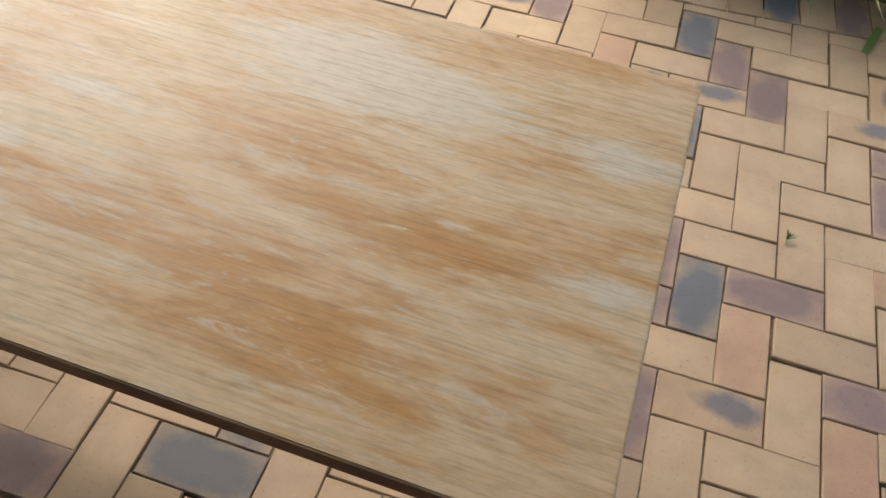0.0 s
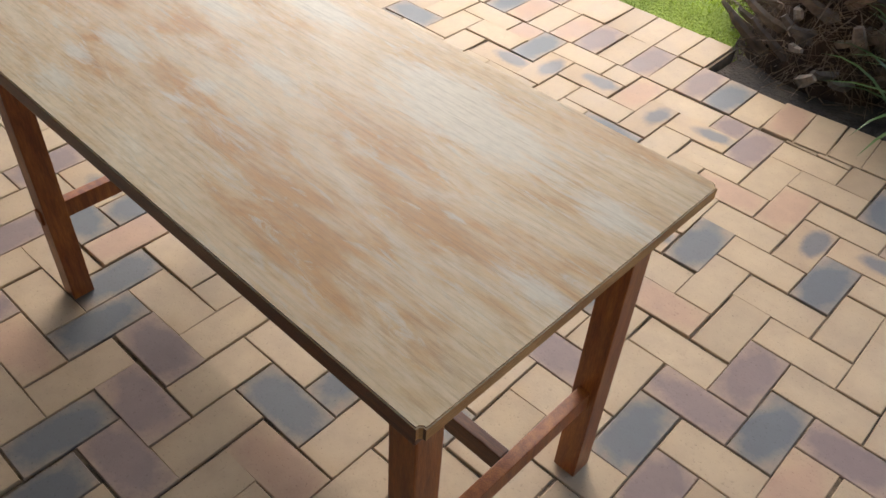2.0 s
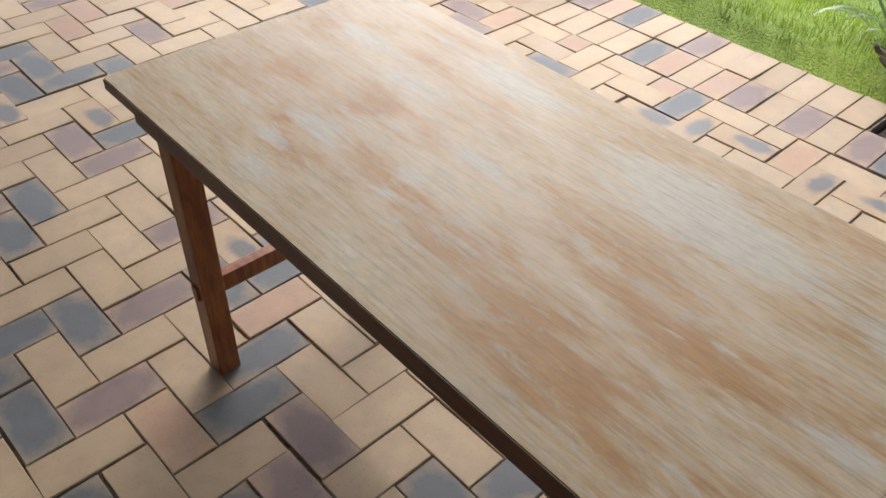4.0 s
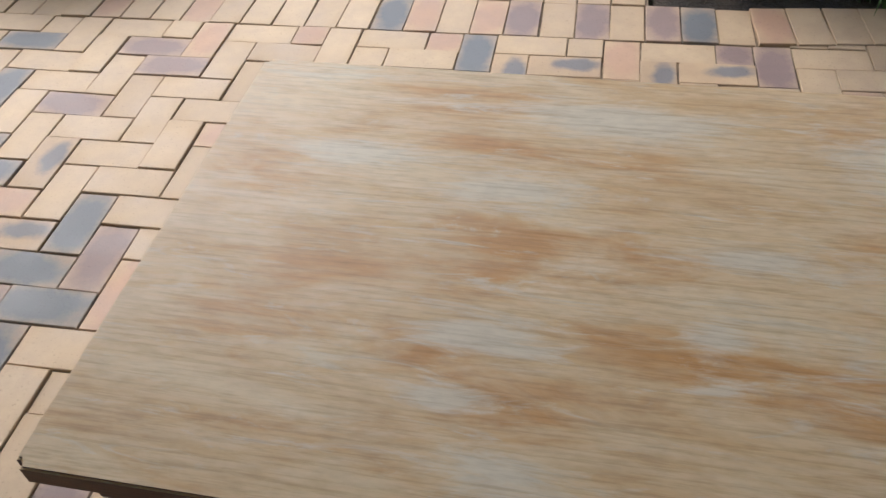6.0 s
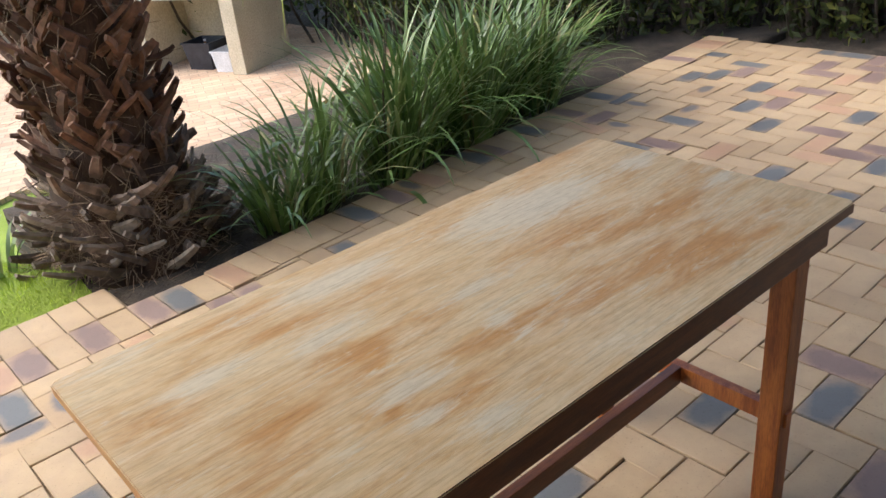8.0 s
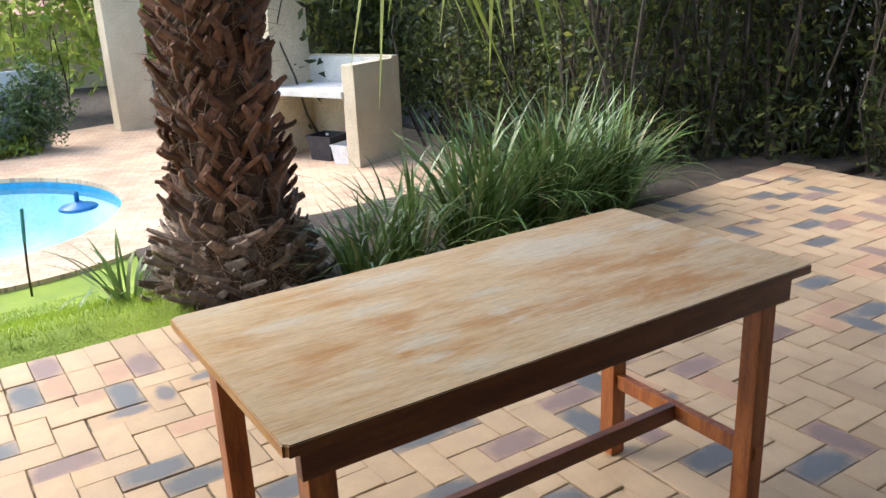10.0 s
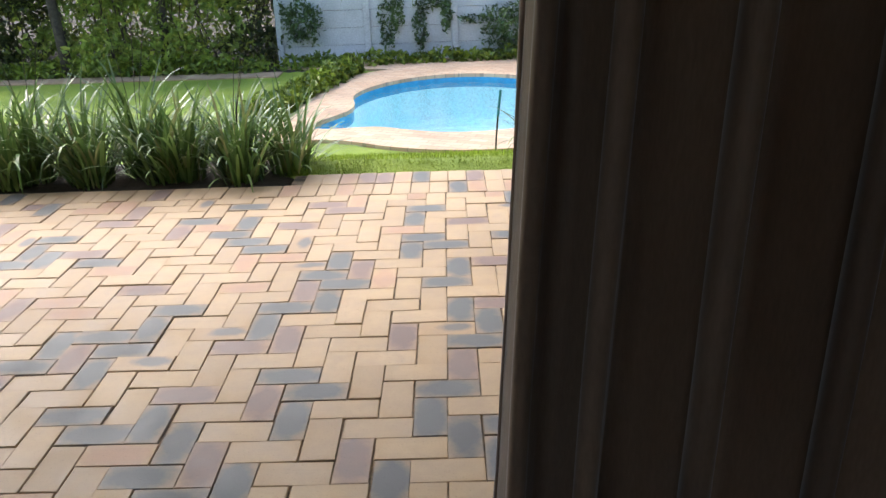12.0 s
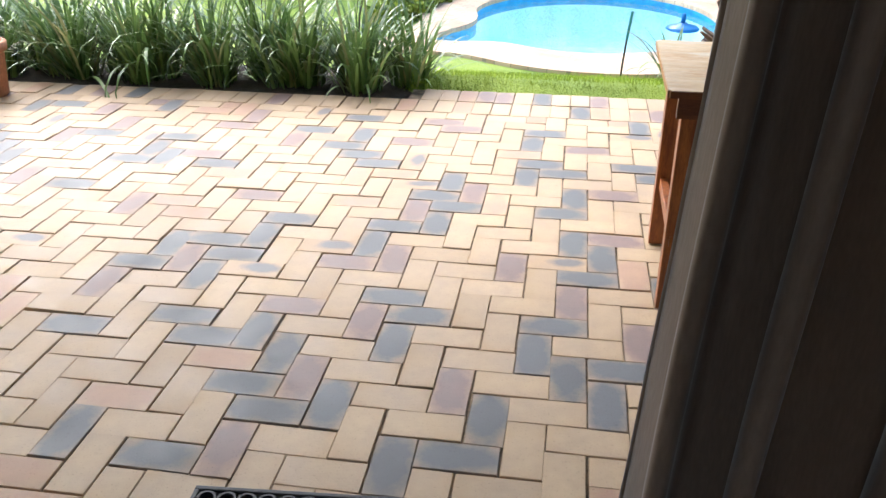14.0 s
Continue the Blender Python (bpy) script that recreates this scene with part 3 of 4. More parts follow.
def curtain():
    """A bunched heavy curtain: deep uneven folds, slightly slanted, with a creased free edge."""
    thing = empty("curtain", (0.043, -1.80, 0.0))
    bm, cols, rows = bmesh.new(), 220, 40
    folds, rng = [], random.Random(8)
    u = 0.0
    while u < 1.0:
        w = rng.choice((0.06, 0.09, 0.13, 0.18))
        folds.append((u, w, rng.uniform(0.5, 0.75) * w + 0.02, rng.uniform(-0.5, 0.5)))
        u += w
    grid = []
    for j in range(rows + 1):
        z = 0.015 + 2.25 * j / rows
        row = []
        for i in range(cols + 1):
            u = min(i / cols, 0.9999)
            v = u + 0.012 * noise.noise(Vector((u * 3, z * 0.9, 4.0)))
            f = [q for q in folds if q[0] <= max(v, 0)][-1]
            s = (v - f[0]) / f[1]
            half = 0.268 + 0.016 * (1 - z / 2.2)
            x = (u - 0.5) * 2 * half + 0.05 * (z - 1.0) * (1 - u)
            depth = f[2] * (1 - 0.15 * z / 2.2) * min(1.0, 0.25 + u / 0.2)
            y = depth * (math.sin(math.pi * s) ** 0.8 if 0 < s < 1 else 0.0) - 0.5 * depth
            x += 0.25 * depth * math.sin(2 * math.pi * s) + 0.006 * f[3]
            free = max(0.0, 1 - u / 0.11)
            roll = 2.5 * free
            y += 0.008 * noise.noise(Vector((u * 12, z * 3.5, 3))) - 0.055 * math.sin(roll) - 0.025 * free
            x += 0.10 * (1 - math.cos(roll)) - 0.055 * (1 - u) ** 2 + free * 0.008 * noise.noise(Vector((1.3 + u * 20, z * 5.5, 9.0)))
            y += free * 0.012 * noise.noise(Vector((u * 30, z * 9, 5.5)))
            row.append(bm.verts.new((min(x, half - 0.034 + 0.002 * f[3]), -y, z)))
        grid.append(row)
    for j in range(rows):
        for i in range(cols):
            bm.faces.new((grid[j][i], grid[j][i + 1], grid[j + 1][i + 1], grid[j + 1][i]))
    cloth = part("cloth", bm, CLOTH, thing, smooth=True)
    mod = cloth.modifiers.new("thickness", "SOLIDIFY")
    mod.thickness = 0.004
    bm = bmesh.new()
    tube(bm, [(-0.6, 0, 2.3), (0.9, 0, 2.3)], [0.014, 0.014], 12)
    part("rod", bm, ALU, thing)
    return tagged(thing, "heavy dark brown velvet curtain gathered in folds at the doorway", "curtain")


curtain()


# ---- the table ----
def table():
    L, W, H = 1.31, 0.636, 0.75
    thing = empty("wooden_table", (-0.017, 0.0326, 0), -1.1)
    bm = boxed((0, 0, H - 0.022), (L, W, H))
    es = [e for e in bm.edges if abs(e.verts[0].co.z - e.verts[1].co.z) > 0.01]
    bmesh.ops.bevel(bm, geom=es, offset=0.008, segments=3, affect="EDGES")
    top_edges = [e for e in bm.edges if all(v.co.z > H - 0.001 for v in e.verts)]
    bmesh.ops.bevel(bm, geom=top_edges, offset=0.002, segments=2, affect="EDGES")
    bm.normal_update()
    for f in bm.faces:
        # long edges and underside get the wood with painted-in shade, ends the lighter edge
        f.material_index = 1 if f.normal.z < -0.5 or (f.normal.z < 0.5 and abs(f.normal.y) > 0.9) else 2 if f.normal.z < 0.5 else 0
    part("tabletop", bm, [TOP_WOOD, SHADED_WOOD, EDGE_WOOD], thing, "bleached pale wood top with orange stains")
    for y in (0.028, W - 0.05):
        part("apron", boxed((0.035, y, H - 0.091), (L - 0.035, y + 0.022, H - 0.0225), 0.002), SHADED_WOOD, thing, "red-brown side rail with shade in its colour")
    for x in (0.058, L - 0.084):
        part("batten", boxed((x, 0.052, H - 0.058), (x + 0.026, W - 0.052, H - 0.0225), 0.002), LEG_WOOD, thing)
    s = 0.052
    for x in (0.052, L - 0.052 - s):
        for y in (0.0505, W - 0.0505 - s):
            leg = part("leg", boxed((x, y, 0), (x + s, y + s, H - 0.0225), 0.003), LEG_WOOD, thing, "square red-brown wooden leg")
            yy = y - 0.006 if y < 0.3 else y + s - 0.004
            part("tenon", boxed((x + 0.014, yy, 0.232), (x + 0.036, yy + 0.01, 0.268), 0.001), LEG_WOOD, leg)
        part("end_stretcher", boxed((x + 0.013, 0.0505 + s, 0.228), (x + 0.039, W - 0.0505 - s, 0.272), 0.002), LEG_WOOD, thing)
    # stretcher under the top, also in the shade-darkened wood
    part("long_stretcher", boxed((0.052 + 0.039, W / 2 - 0.012, 0.226), (L - 0.052 - 0.039, W / 2 + 0.012, 0.274), 0.002), SHADED_WOOD, thing)
    return tagged(thing, "wooden table with worn pale top and red-brown legs", "table")


table()


# ---- palm ----
def palm(x0, y0):
    thing = empty("palm_tree", (x0, y0, -0.06))
    rng = random.Random(4)
    H = 3.4
    rad = lambda z: 0.212 + 0.20 * math.exp(-z / 0.27) - 0.010 * z
    bm = bmesh.new()
    tube(bm, [(0, 0, z) for z in (0, 0.1, 0.25, 0.5, 1, 2, 3, H)], [rad(z) for z in (0, 0.1, 0.25, 0.5, 1, 2, 3, H)], 28)
    part("trunk", bm, BARK, thing, "dark brown fibrous trunk", True)
    bm = bmesh.new()
    golden = 2.39996
    n = 1000
    for i in range(n):
        z = 0.02 + (H - 0.1) * (i / n) ** 1.02 + rng.uniform(-0.02, 0.02)
        a = i * golden + rng.uniform(-0.15, 0.15)
        r = rad(z)
        ln, w = rng.uniform(0.12, 0.22), rng.uniform(0.03, 0.07)
        up = rng.uniform(0.95, 1.4) if z > 0.35 else rng.uniform(0.5, 1.1)
        if rng.random() < 0.12:
            up, ln = up * 0.45, ln * 0.8
        twist = rng.choice((-1, 1)) * rng.uniform(0.6, 2.2)
        out, tan = Vector((math.cos(a), math.sin(a), 0)), Vector((-math.sin(a), math.cos(a), 0))
        d = (out * math.cos(up) + Vector((0, 0, math.sin(up)))).normalized()
        d = (d + tan * twist * 0.55).normalized()
        side = d.cross(out if abs(d.dot(out)) < 0.9 else Vector((0, 0, 1))).normalized()
        nrm = side.cross(d).normalized()
        base = out * (r - 0.015) + Vector((0, 0, z))
        rings = []
        for u, ww, th in ((0, 1.0, 0.03), (0.45, 0.8, 0.028), (0.85, 0.62, 0.022), (1.0, 0.5, 0.014)):
            c = base + d * ln * u + nrm * 0.02 * math.sin(u * 2)
            jit = rng.uniform(-0.006, 0.006)
            rings.append([bm.verts.new(c + side * w * ww * 0.5 * sx + nrm * (th * sy * 0.5 + jit)) for sx, sy in ((-1, -0.4), (0, -1), (1, -0.4), (0.7, 0.8), (-0.7, 0.8))])
        for p, q in zip(rings, rings[1:]):
            for k in range(5):
                bm.faces.new((p[k], p[(k + 1) % 5], q[(k + 1) % 5], q[k]))
        bm.faces.new(rings[-1]), bm.faces.new(rings[0][::-1])
    bmesh.ops.recalc_face_normals(bm, faces=bm.faces)
    m, nt, b = mat("old_leaf_base", 0.85)
    geo = nt.nodes.new("ShaderNodeNewGeometry")
    n1 = node(nt, "TexNoise", Scale=28.0, Detail=5.0)
    sep = nt.nodes.new("ShaderNodeSeparateXYZ")
    co = coords(nt)
    nt.links.new(co, sep.inputs[0]), nt.links.new(co, n1.inputs["Vector"])
    low_c = ramp(nt, geo.outputs["Random Per Island"], [(0, (0.11, 0.085, 0.068)), (1, (0.30, 0.24, 0.19))])
    high_c = ramp(nt, geo.outputs["Random Per Island"], [(0, (0.075, 0.035, 0.022)), (1, (0.22, 0.11, 0.068))])
    old = ramp(nt, sep.outputs[2], [(0.25, (0, 0, 0)), (0.6, (1, 1, 1))])
    c = blend(nt, 1.0, blend(nt, old, low_c, high_c), ramp(nt, n1.outputs[0], [(0.3, (0.55, 0.55, 0.55)), (0.7, (1.25, 1.25, 1.25))]), "MULTIPLY")
    nt.links.new(c, b.inputs["Base Color"])
    bump(nt, b, n1.outputs[0], 0.6, 0.006)
    boots = part("boot_thatch", bm, m, thing, "crossed stubs of old cut leaf bases")
    boots["kind"] = "stuff"
    # loose fibres
    verts, faces = [], []
    for i in range(4200):
        z = rng.uniform(0.0, 2.4) if i > 1700 else rng.uniform(0, 0.35)
        a = rng.uniform(0, 2 * math.pi)
        p = Vector((math.cos(a), math.sin(a), 0)) * (rad(z) + rng.uniform(0.0, 0.05)) + Vector((0, 0, z))
        v = Vector((rng.gauss(0, 1), rng.gauss(0, 1), rng.gauss(0, 0.8))).normalized()
        ln, w = rng.uniform(0.05, 0.17), rng.uniform(0.001, 0.0028)
        s = v.cross(Vector((math.cos(a), math.sin(a), 0.2))).normalized() * w
        k = len(verts)
        q = p + v * ln + Vector((0, 0, -0.02))
        verts += [tuple(p - s), tuple(p + s), tuple(q + s * 0.4), tuple(q - s * 0.4)]
        faces.append((k, k + 1, k + 2, k + 3))
    fibre = mesh_ob("fibre_mat", verts, faces, mottled("dry_fibre", (0.12, 0.075, 0.045), (0.26, 0.19, 0.13), 10, 0.9), thing)
    fibre["kind"] = "stuff"
    # crown of hanging fronds, mostly above the view
    for k in range(15):
        a = k * golden
        verts, faces = [], []
        c, s = math.cos(a), math.sin(a)
        rise = 0.5 if k % 2 else -0.05
        spine = [Vector((c * 1.5 * u, s * 1.5 * u, H + rise * math.sin(u * 2.2) - (0.55 if k % 2 else 1.05) * u * u * 1.5)) for u in [i / 16 for i in range(17)]]
        for i in range(4, 17):
            p = spine[i]
            for sgn in (-1, 1):
                for m2 in range(3):
                    tip = p + Vector((-s, c, 0)) * sgn * rng.uniform(0.15, 0.4) + Vector((c, s, 0)) * rng.uniform(0.05, 0.3) + Vector((0, 0, -rng.uniform(0.35, 0.75)))
                    mid = (p + tip) / 2 + Vector((0, 0, 0.1))
                    q = len(verts)
                    wv = Vector((c, s, 0)) * 0.011
                    verts += [tuple(p - wv), tuple(p + wv), tuple(mid + wv * 1.2), tuple(mid - wv * 1.2), tuple(tip)]
                    faces += [(q, q + 1, q + 2, q + 3), (q + 3, q + 2, q + 4)]
        fr = mesh_ob("frond", verts, faces, FROND, thing)
        bm = bmesh.new()
        tube(bm, [tuple(p) for p in spine], [0.022 - 0.001 * i for i in range(17)], 5)
        part("stalk", bm, FROND, fr)
    return tagged(thing, "palm with a rough trunk of old leaf bases beside the paving", "palm tree")


palm(0.88, 2.83)


# ---- strap-leaved plants ----
def strap_plant(x, y, z, radius, count, height, seed, label, group):
    thing = empty("strap_leaf_plant", (x, y, z))
    rng = random.Random(seed)
    bases = []
    for _ in range(count):
        a, r = rng.uniform(0, 2 * math.pi), radius * rng.random() ** 0.7
        bases.append((r * math.cos(a), r * math.sin(a), 0, a))
    for n, base in enumerate(bases[:10]):
        blades("leaf", [base], (height * 0.7, height * 1.15), 1.0, 0.024, STRAP, seed * 50 + n, thing, 8, 2.0)
    lf = blades("leaves", bases[10:], (height * 0.5, height * 1.15), 0.75, 0.02, STRAP, seed, thing, 7, 1.7)
    lf["kind"] = "stuff"
    if seed % 3 == 0:
        for _ in range(3):
            bm = bmesh.new()
            a = rng.uniform(0, 6.28)
            tube(bm, [(0, 0, 0), (0.05 * math.cos(a), 0.05 * math.sin(a), height * 0.7), (0.13 * math.cos(a), 0.13 * math.sin(a), height * 1.2)], [0.003, 0.0025, 0.002], 5)
            bmesh.ops.create_icosphere(bm, subdivisions=1, radius=0.011, matrix=Matrix.Translation((0.13 * math.cos(a), 0.13 * math.sin(a), height * 1.2)))
            part("seed_stalk", bm, TWIG, thing)
    return tagged(thing, label, "plant", group)


for k in range(17):
    x = -4.35 + 0.19 * k + 0.05 * math.sin(k * 3.7)
    strap_plant(x, 2.6 + 0.13 * math.sin(k * 2.4), -0.03, 0.12, 105, (0.66 + 0.1 * math.sin(k * 1.9)) if k < 14 else 0.58, 10 + k, "clump of long dark green strap leaves edging the paving", "plants along the left bed")
for k in range(10):
    x = 1.55 + 0.2 * k + 0.03 * math.sin(k * 4.1)
    sparse = k < 3
    strap_plant(x, 2.43 + 0.03 * k + 0.07 * math.sin(k * 2.1), -0.05, 0.12 if sparse else 0.15, 60 if sparse else 150, 0.66 if sparse else 0.84 - 0.05 * max(0, k - 7), 40 + k, "clump of tall green strap leaves in the palm bed", "plants along the right bed")
strap_plant(0.38, 3.1, -0.12, 0.06, 26, 0.5, 61, "sparse tuft of strap leaves at the foot of the palm", "plants along the right bed")
strap_plant(1.36, 2.42, -0.05, 0.1, 70, 0.5, 62, "sparse tuft of strap leaves at the foot of the palm", "plants along the right bed")


# ---- hedge and garden trees ----
def branchy(name, x, y, z, height, spread, count, seed, blobs, leaf_count, leaf, material, label, category="shrub"):
    thing = empty(name, (x, y, z))
    rng = random.Random(seed)
    bm = bmesh.new()
    for _ in range(count):
        a = rng.uniform(0, 6.28)
        px, py = rng.uniform(-1, 1) * spread[0], rng.uniform(-1, 1) * spread[1]
        pts, r0 = [], rng.uniform(0.008, 0.024)
        p = Vector((px, py, 0))
        for i in range(6):
            pts.append(tuple(p))
            p += Vector((rng.gauss(0, 0.1), rng.gauss(0, 0.1), height / 5))
        tube(bm, pts, [r0 * (1 - 0.13 * i) for i in range(6)], 5)
        if count <= 12:
            part("stem", bm, TWIG, thing)
            bm = bmesh.new()
    if count > 12:
        part("twig_thicket", bm, TWIG, thing)["kind"] = "stuff"
    else:
        bm.free()
    lf = leaves("foliage", blobs, leaf_count, leaf, material, seed, thing)
    lf["kind"] = "stuff"
    return tagged(thing, label, category)


for k in range(7):
    y = 1.2 + k * 1.25
    zz = ground_height(5.7, y) - 0.05
    bl = [(0.0, 0.0, 2.2 + 0.5 * math.sin(k), 0.95, 0.95, 1.3), (-0.15, 0.3, 1.25, 0.6, 0.8, 0.75), (0.1, -0.35, 0.65, 0.5, 0.6, 0.5), (0.3, 0.1, 3.6, 1.0, 1.1, 1.0)]
    branchy("hedge_shrub", 5.95 + 0.2 * math.sin(k * 2) + 0.1 * k, y, zz, 2.9, (0.5, 0.62), 46, 70 + k, bl, 9000, 0.045, HEDGE, "tall dark hedge shrub with bare twiggy stems", "hedge")
for k in range(7):
    branchy("hedge_shrub", 7.3 + 0.2 * math.sin(k * 5), 0.2 + 1.6 * k, -0.5 - 0.08 * k, 3.0, (0.5, 0.6), 12, 90 + k, [(0, 0, 1.4, 0.7, 1.1, 1.4), (0, 0.1, 3.4, 0.8, 1.2, 1.3)], 4500, 0.085, HEDGE, "tall dark hedge shrub with bare twiggy stems", "hedge")
for k, (x, y) in enumerate(((4.25, 3.75), (4.9, 3.45), (5.45, 2.95), (5.75, 2.1))):
    bl = [(0.0, 0.0, 1.5, 0.45, 0.45, 1.2), (-0.1, -0.1, 0.35, 0.42, 0.38, 0.35), (0.1, 0.1, 2.7, 0.6, 0.6, 0.8)]
    branchy("hedge_shrub", x, y, ground_height(x, y) - 0.05, 2.7, (0.3, 0.3), 34, 450 + k, bl, 6000, 0.04, HEDGE, "tall dark hedge shrub with bare twiggy stems", "hedge")
for k in range(4):
    branchy("hedge_shrub", 5.4 + 0.9 * k, 10.6 + 1.0 * k, LOW - 0.05, 3.0, (0.6, 0.6), 12, 400 + k, [(0, 0, 1.2, 1.0, 1.0, 1.2), (0, 0.1, 3.2, 1.2, 1.2, 1.3)], 4500, 0.085, HEDGE, "tall dark hedge shrub with bare twiggy stems", "hedge")
for k in range(9):
    x = -13.5 + k * 1.25
    bl = [(0, 0, 0.9, 0.9, 0.7, 0.9), (0.3, 0.2, 1.9, 0.9, 0.8, 0.9), (-0.4, -0.4, 0.45, 0.7, 0.5, 0.4), (0, 0.4, 3.0, 1.0, 0.9, 1.0)]
    branchy("garden_shrub", x, 13.4 + 0.5 * math.sin(k * 1.7), LOW - 0.05, 2.6, (0.5, 0.3), 8, 110 + k, bl, 5200, 0.065, SHRUB if k % 4 else HEDGE, "loose leafy garden shrub at the end of the lawn")
for k in range(11):
    x = -14 + k * 1.9 if k < 7 else -11 + k * 1.9
    branchy("far_tree", x, 17.5 + 1.2 * math.sin(k * 2.3), LOW - 0.05, 4.0, (0.5, 0.5), 5, 140 + k, [(0, 0, 2.3, 1.4, 1.2, 1.5), (0.5, 0, 4.2, 1.5, 1.3, 1.4), (-0.5, 0.3, 5.8, 1.4, 1.2, 1.2)], 4500, 0.13, SHRUB, "leafy tree beyond the garden wall", "tree")


def garden_tree(x, y, lean, seed):
    thing = empty("garden_tree", (x, y, LOW - 0.05))
    bm, rng = bmesh.new(), random.Random(seed)
    tube(bm, [(0, 0, 0), (0.08 * lean, 0, 0.8), (0.2 * lean, 0.05, 1.7), (0.45 * lean, 0.1, 2.8), (0.7 * lean, 0.1, 4.0)], [0.11, 0.09, 0.08, 0.06, 0.03], 10)
    part("trunk", bm, TWIG, thing, smooth=True)
    for k in range(7):
        bm = bmesh.new()
        a, z = rng.uniform(0, 6.28), rng.uniform(1.5, 3.4)
        p = Vector((0.2 * lean * z / 1.8, 0.05, z))
        d = Vector((math.cos(a), math.sin(a), 0.7))
        tube(bm, [tuple(p), tuple(p + d * 0.5), tuple(p + d * 1.0 + Vector((0, 0, 0.2)))], [0.035, 0.02, 0.008], 6)
        part("limb", bm, TWIG, thing)
    leaves("crown", [(0.3 * lean, 0, 3.4, 1.3, 1.1, 0.9), (-0.5, 0.3, 2.6, 0.8, 0.7, 0.5), (0.9 * lean, -0.2, 2.7, 0.8, 0.7, 0.5)], 4200, 0.07, SHRUB, seed, thing)["kind"] = "stuff"
    return tagged(thing, "slim grey-trunked tree at the end of the lawn", "tree")


garden_tree(-7.1, 12.6, -0.6, 201)
garden_tree(-5.4, 12.9, 0.2, 202)

bm = boxed((-14, 11.9, LOW - 0.2), (-3.2, 12.4, LOW + 0.02))
tagged(link_bm("ground_path", bm, mottled("bare_earth", (0.30, 0.20, 0.12), (0.42, 0.30, 0.19), 3, 0.95)), "bare earth strip between lawn and shrubs", "path", kind="structure")


# ---- garden wall with ivy ----
def garden_wall():
    thing = empty("garden_wall", (-3.35, 13.25, LOW), 1.8)
    for k in range(4):
        x = k * 1.62
        part("post", boxed((x - 0.06, -0.06, 0), (x + 0.06, 0.06, 1.36), 0.01), CONCRETE, thing)
        if k < 3:
            for j in range(4):
                part("panel", boxed((x + 0.06, -0.025, 0.02 + j * 0.315), (x + 1.56, 0.025, 0.328 + j * 0.315), 0.006), CONCRETE, thing)
    return tagged(thing, "pale grey precast concrete panel wall behind the pool", "garden wall")


garden_wall()
iv = leaves("ivy", [(-1.35, 13.2, -0.3, 0.16, 0.1, 0.5), (-1.15, 13.2, -0.05, 0.12, 0.1, 0.3), (-0.75, 13.22, -0.35, 0.13, 0.1, 0.45), (-0.5, 13.24, 0.05, 0.3, 0.08, 0.12), (-0.25, 13.24, -0.2, 0.1, 0.1, 0.3), (1.0, 13.2, -0.45, 0.55, 0.3, 0.42), (1.5, 13.0, -0.2, 0.4, 0.3, 0.6), (0.3, 13.24, -0.25, 0.3, 0.08, 0.08), (-2.9, 13.1, -0.2, 0.35, 0.2, 0.4)], 5200, 0.045, IVY, 301)
tagged(iv, "dark green ivy climbing over the concrete wall", "ivy", kind="stuff")
gc = leaves("ground_cover", [(-3.0 + 0.45 * k, 12.75 + 0.035 * k, LOW + 0.1, 0.36, 0.25, 0.14 + 0.05 * math.sin(k * 2.3)) for k in range(10)] + [(-13 + 0.7 * k, 12.6, LOW + 0.1, 0.5, 0.3, 0.2) for k in range(14)], 9000, 0.06, COVER, 302)
tagged(gc, "yellow-green leafy ground cover along the wall", "ground cover", kind="stuff")
bl = leaves("tall_grass", [(-2.75 + 0.1 * k, 8.6 + 0.42 * k, LOW + 0.12, 0.22, 0.3, 0.2) for k in range(9)], 5000, 0.06, COVER, 303)
tagged(bl, "strip of longer bright green grass beside the pool deck", "grass", kind="stuff")

# cream boundary pillar and a low cream wall behind the barbecue
bm = boxed((2.8, 14.0, LOW - 0.1), (3.45, 14.5, 2.4), 0.02)
tagged(link_bm("boundary_pillar", bm, PLASTER), "tall cream plastered pillar at the end of the wall", "pillar")


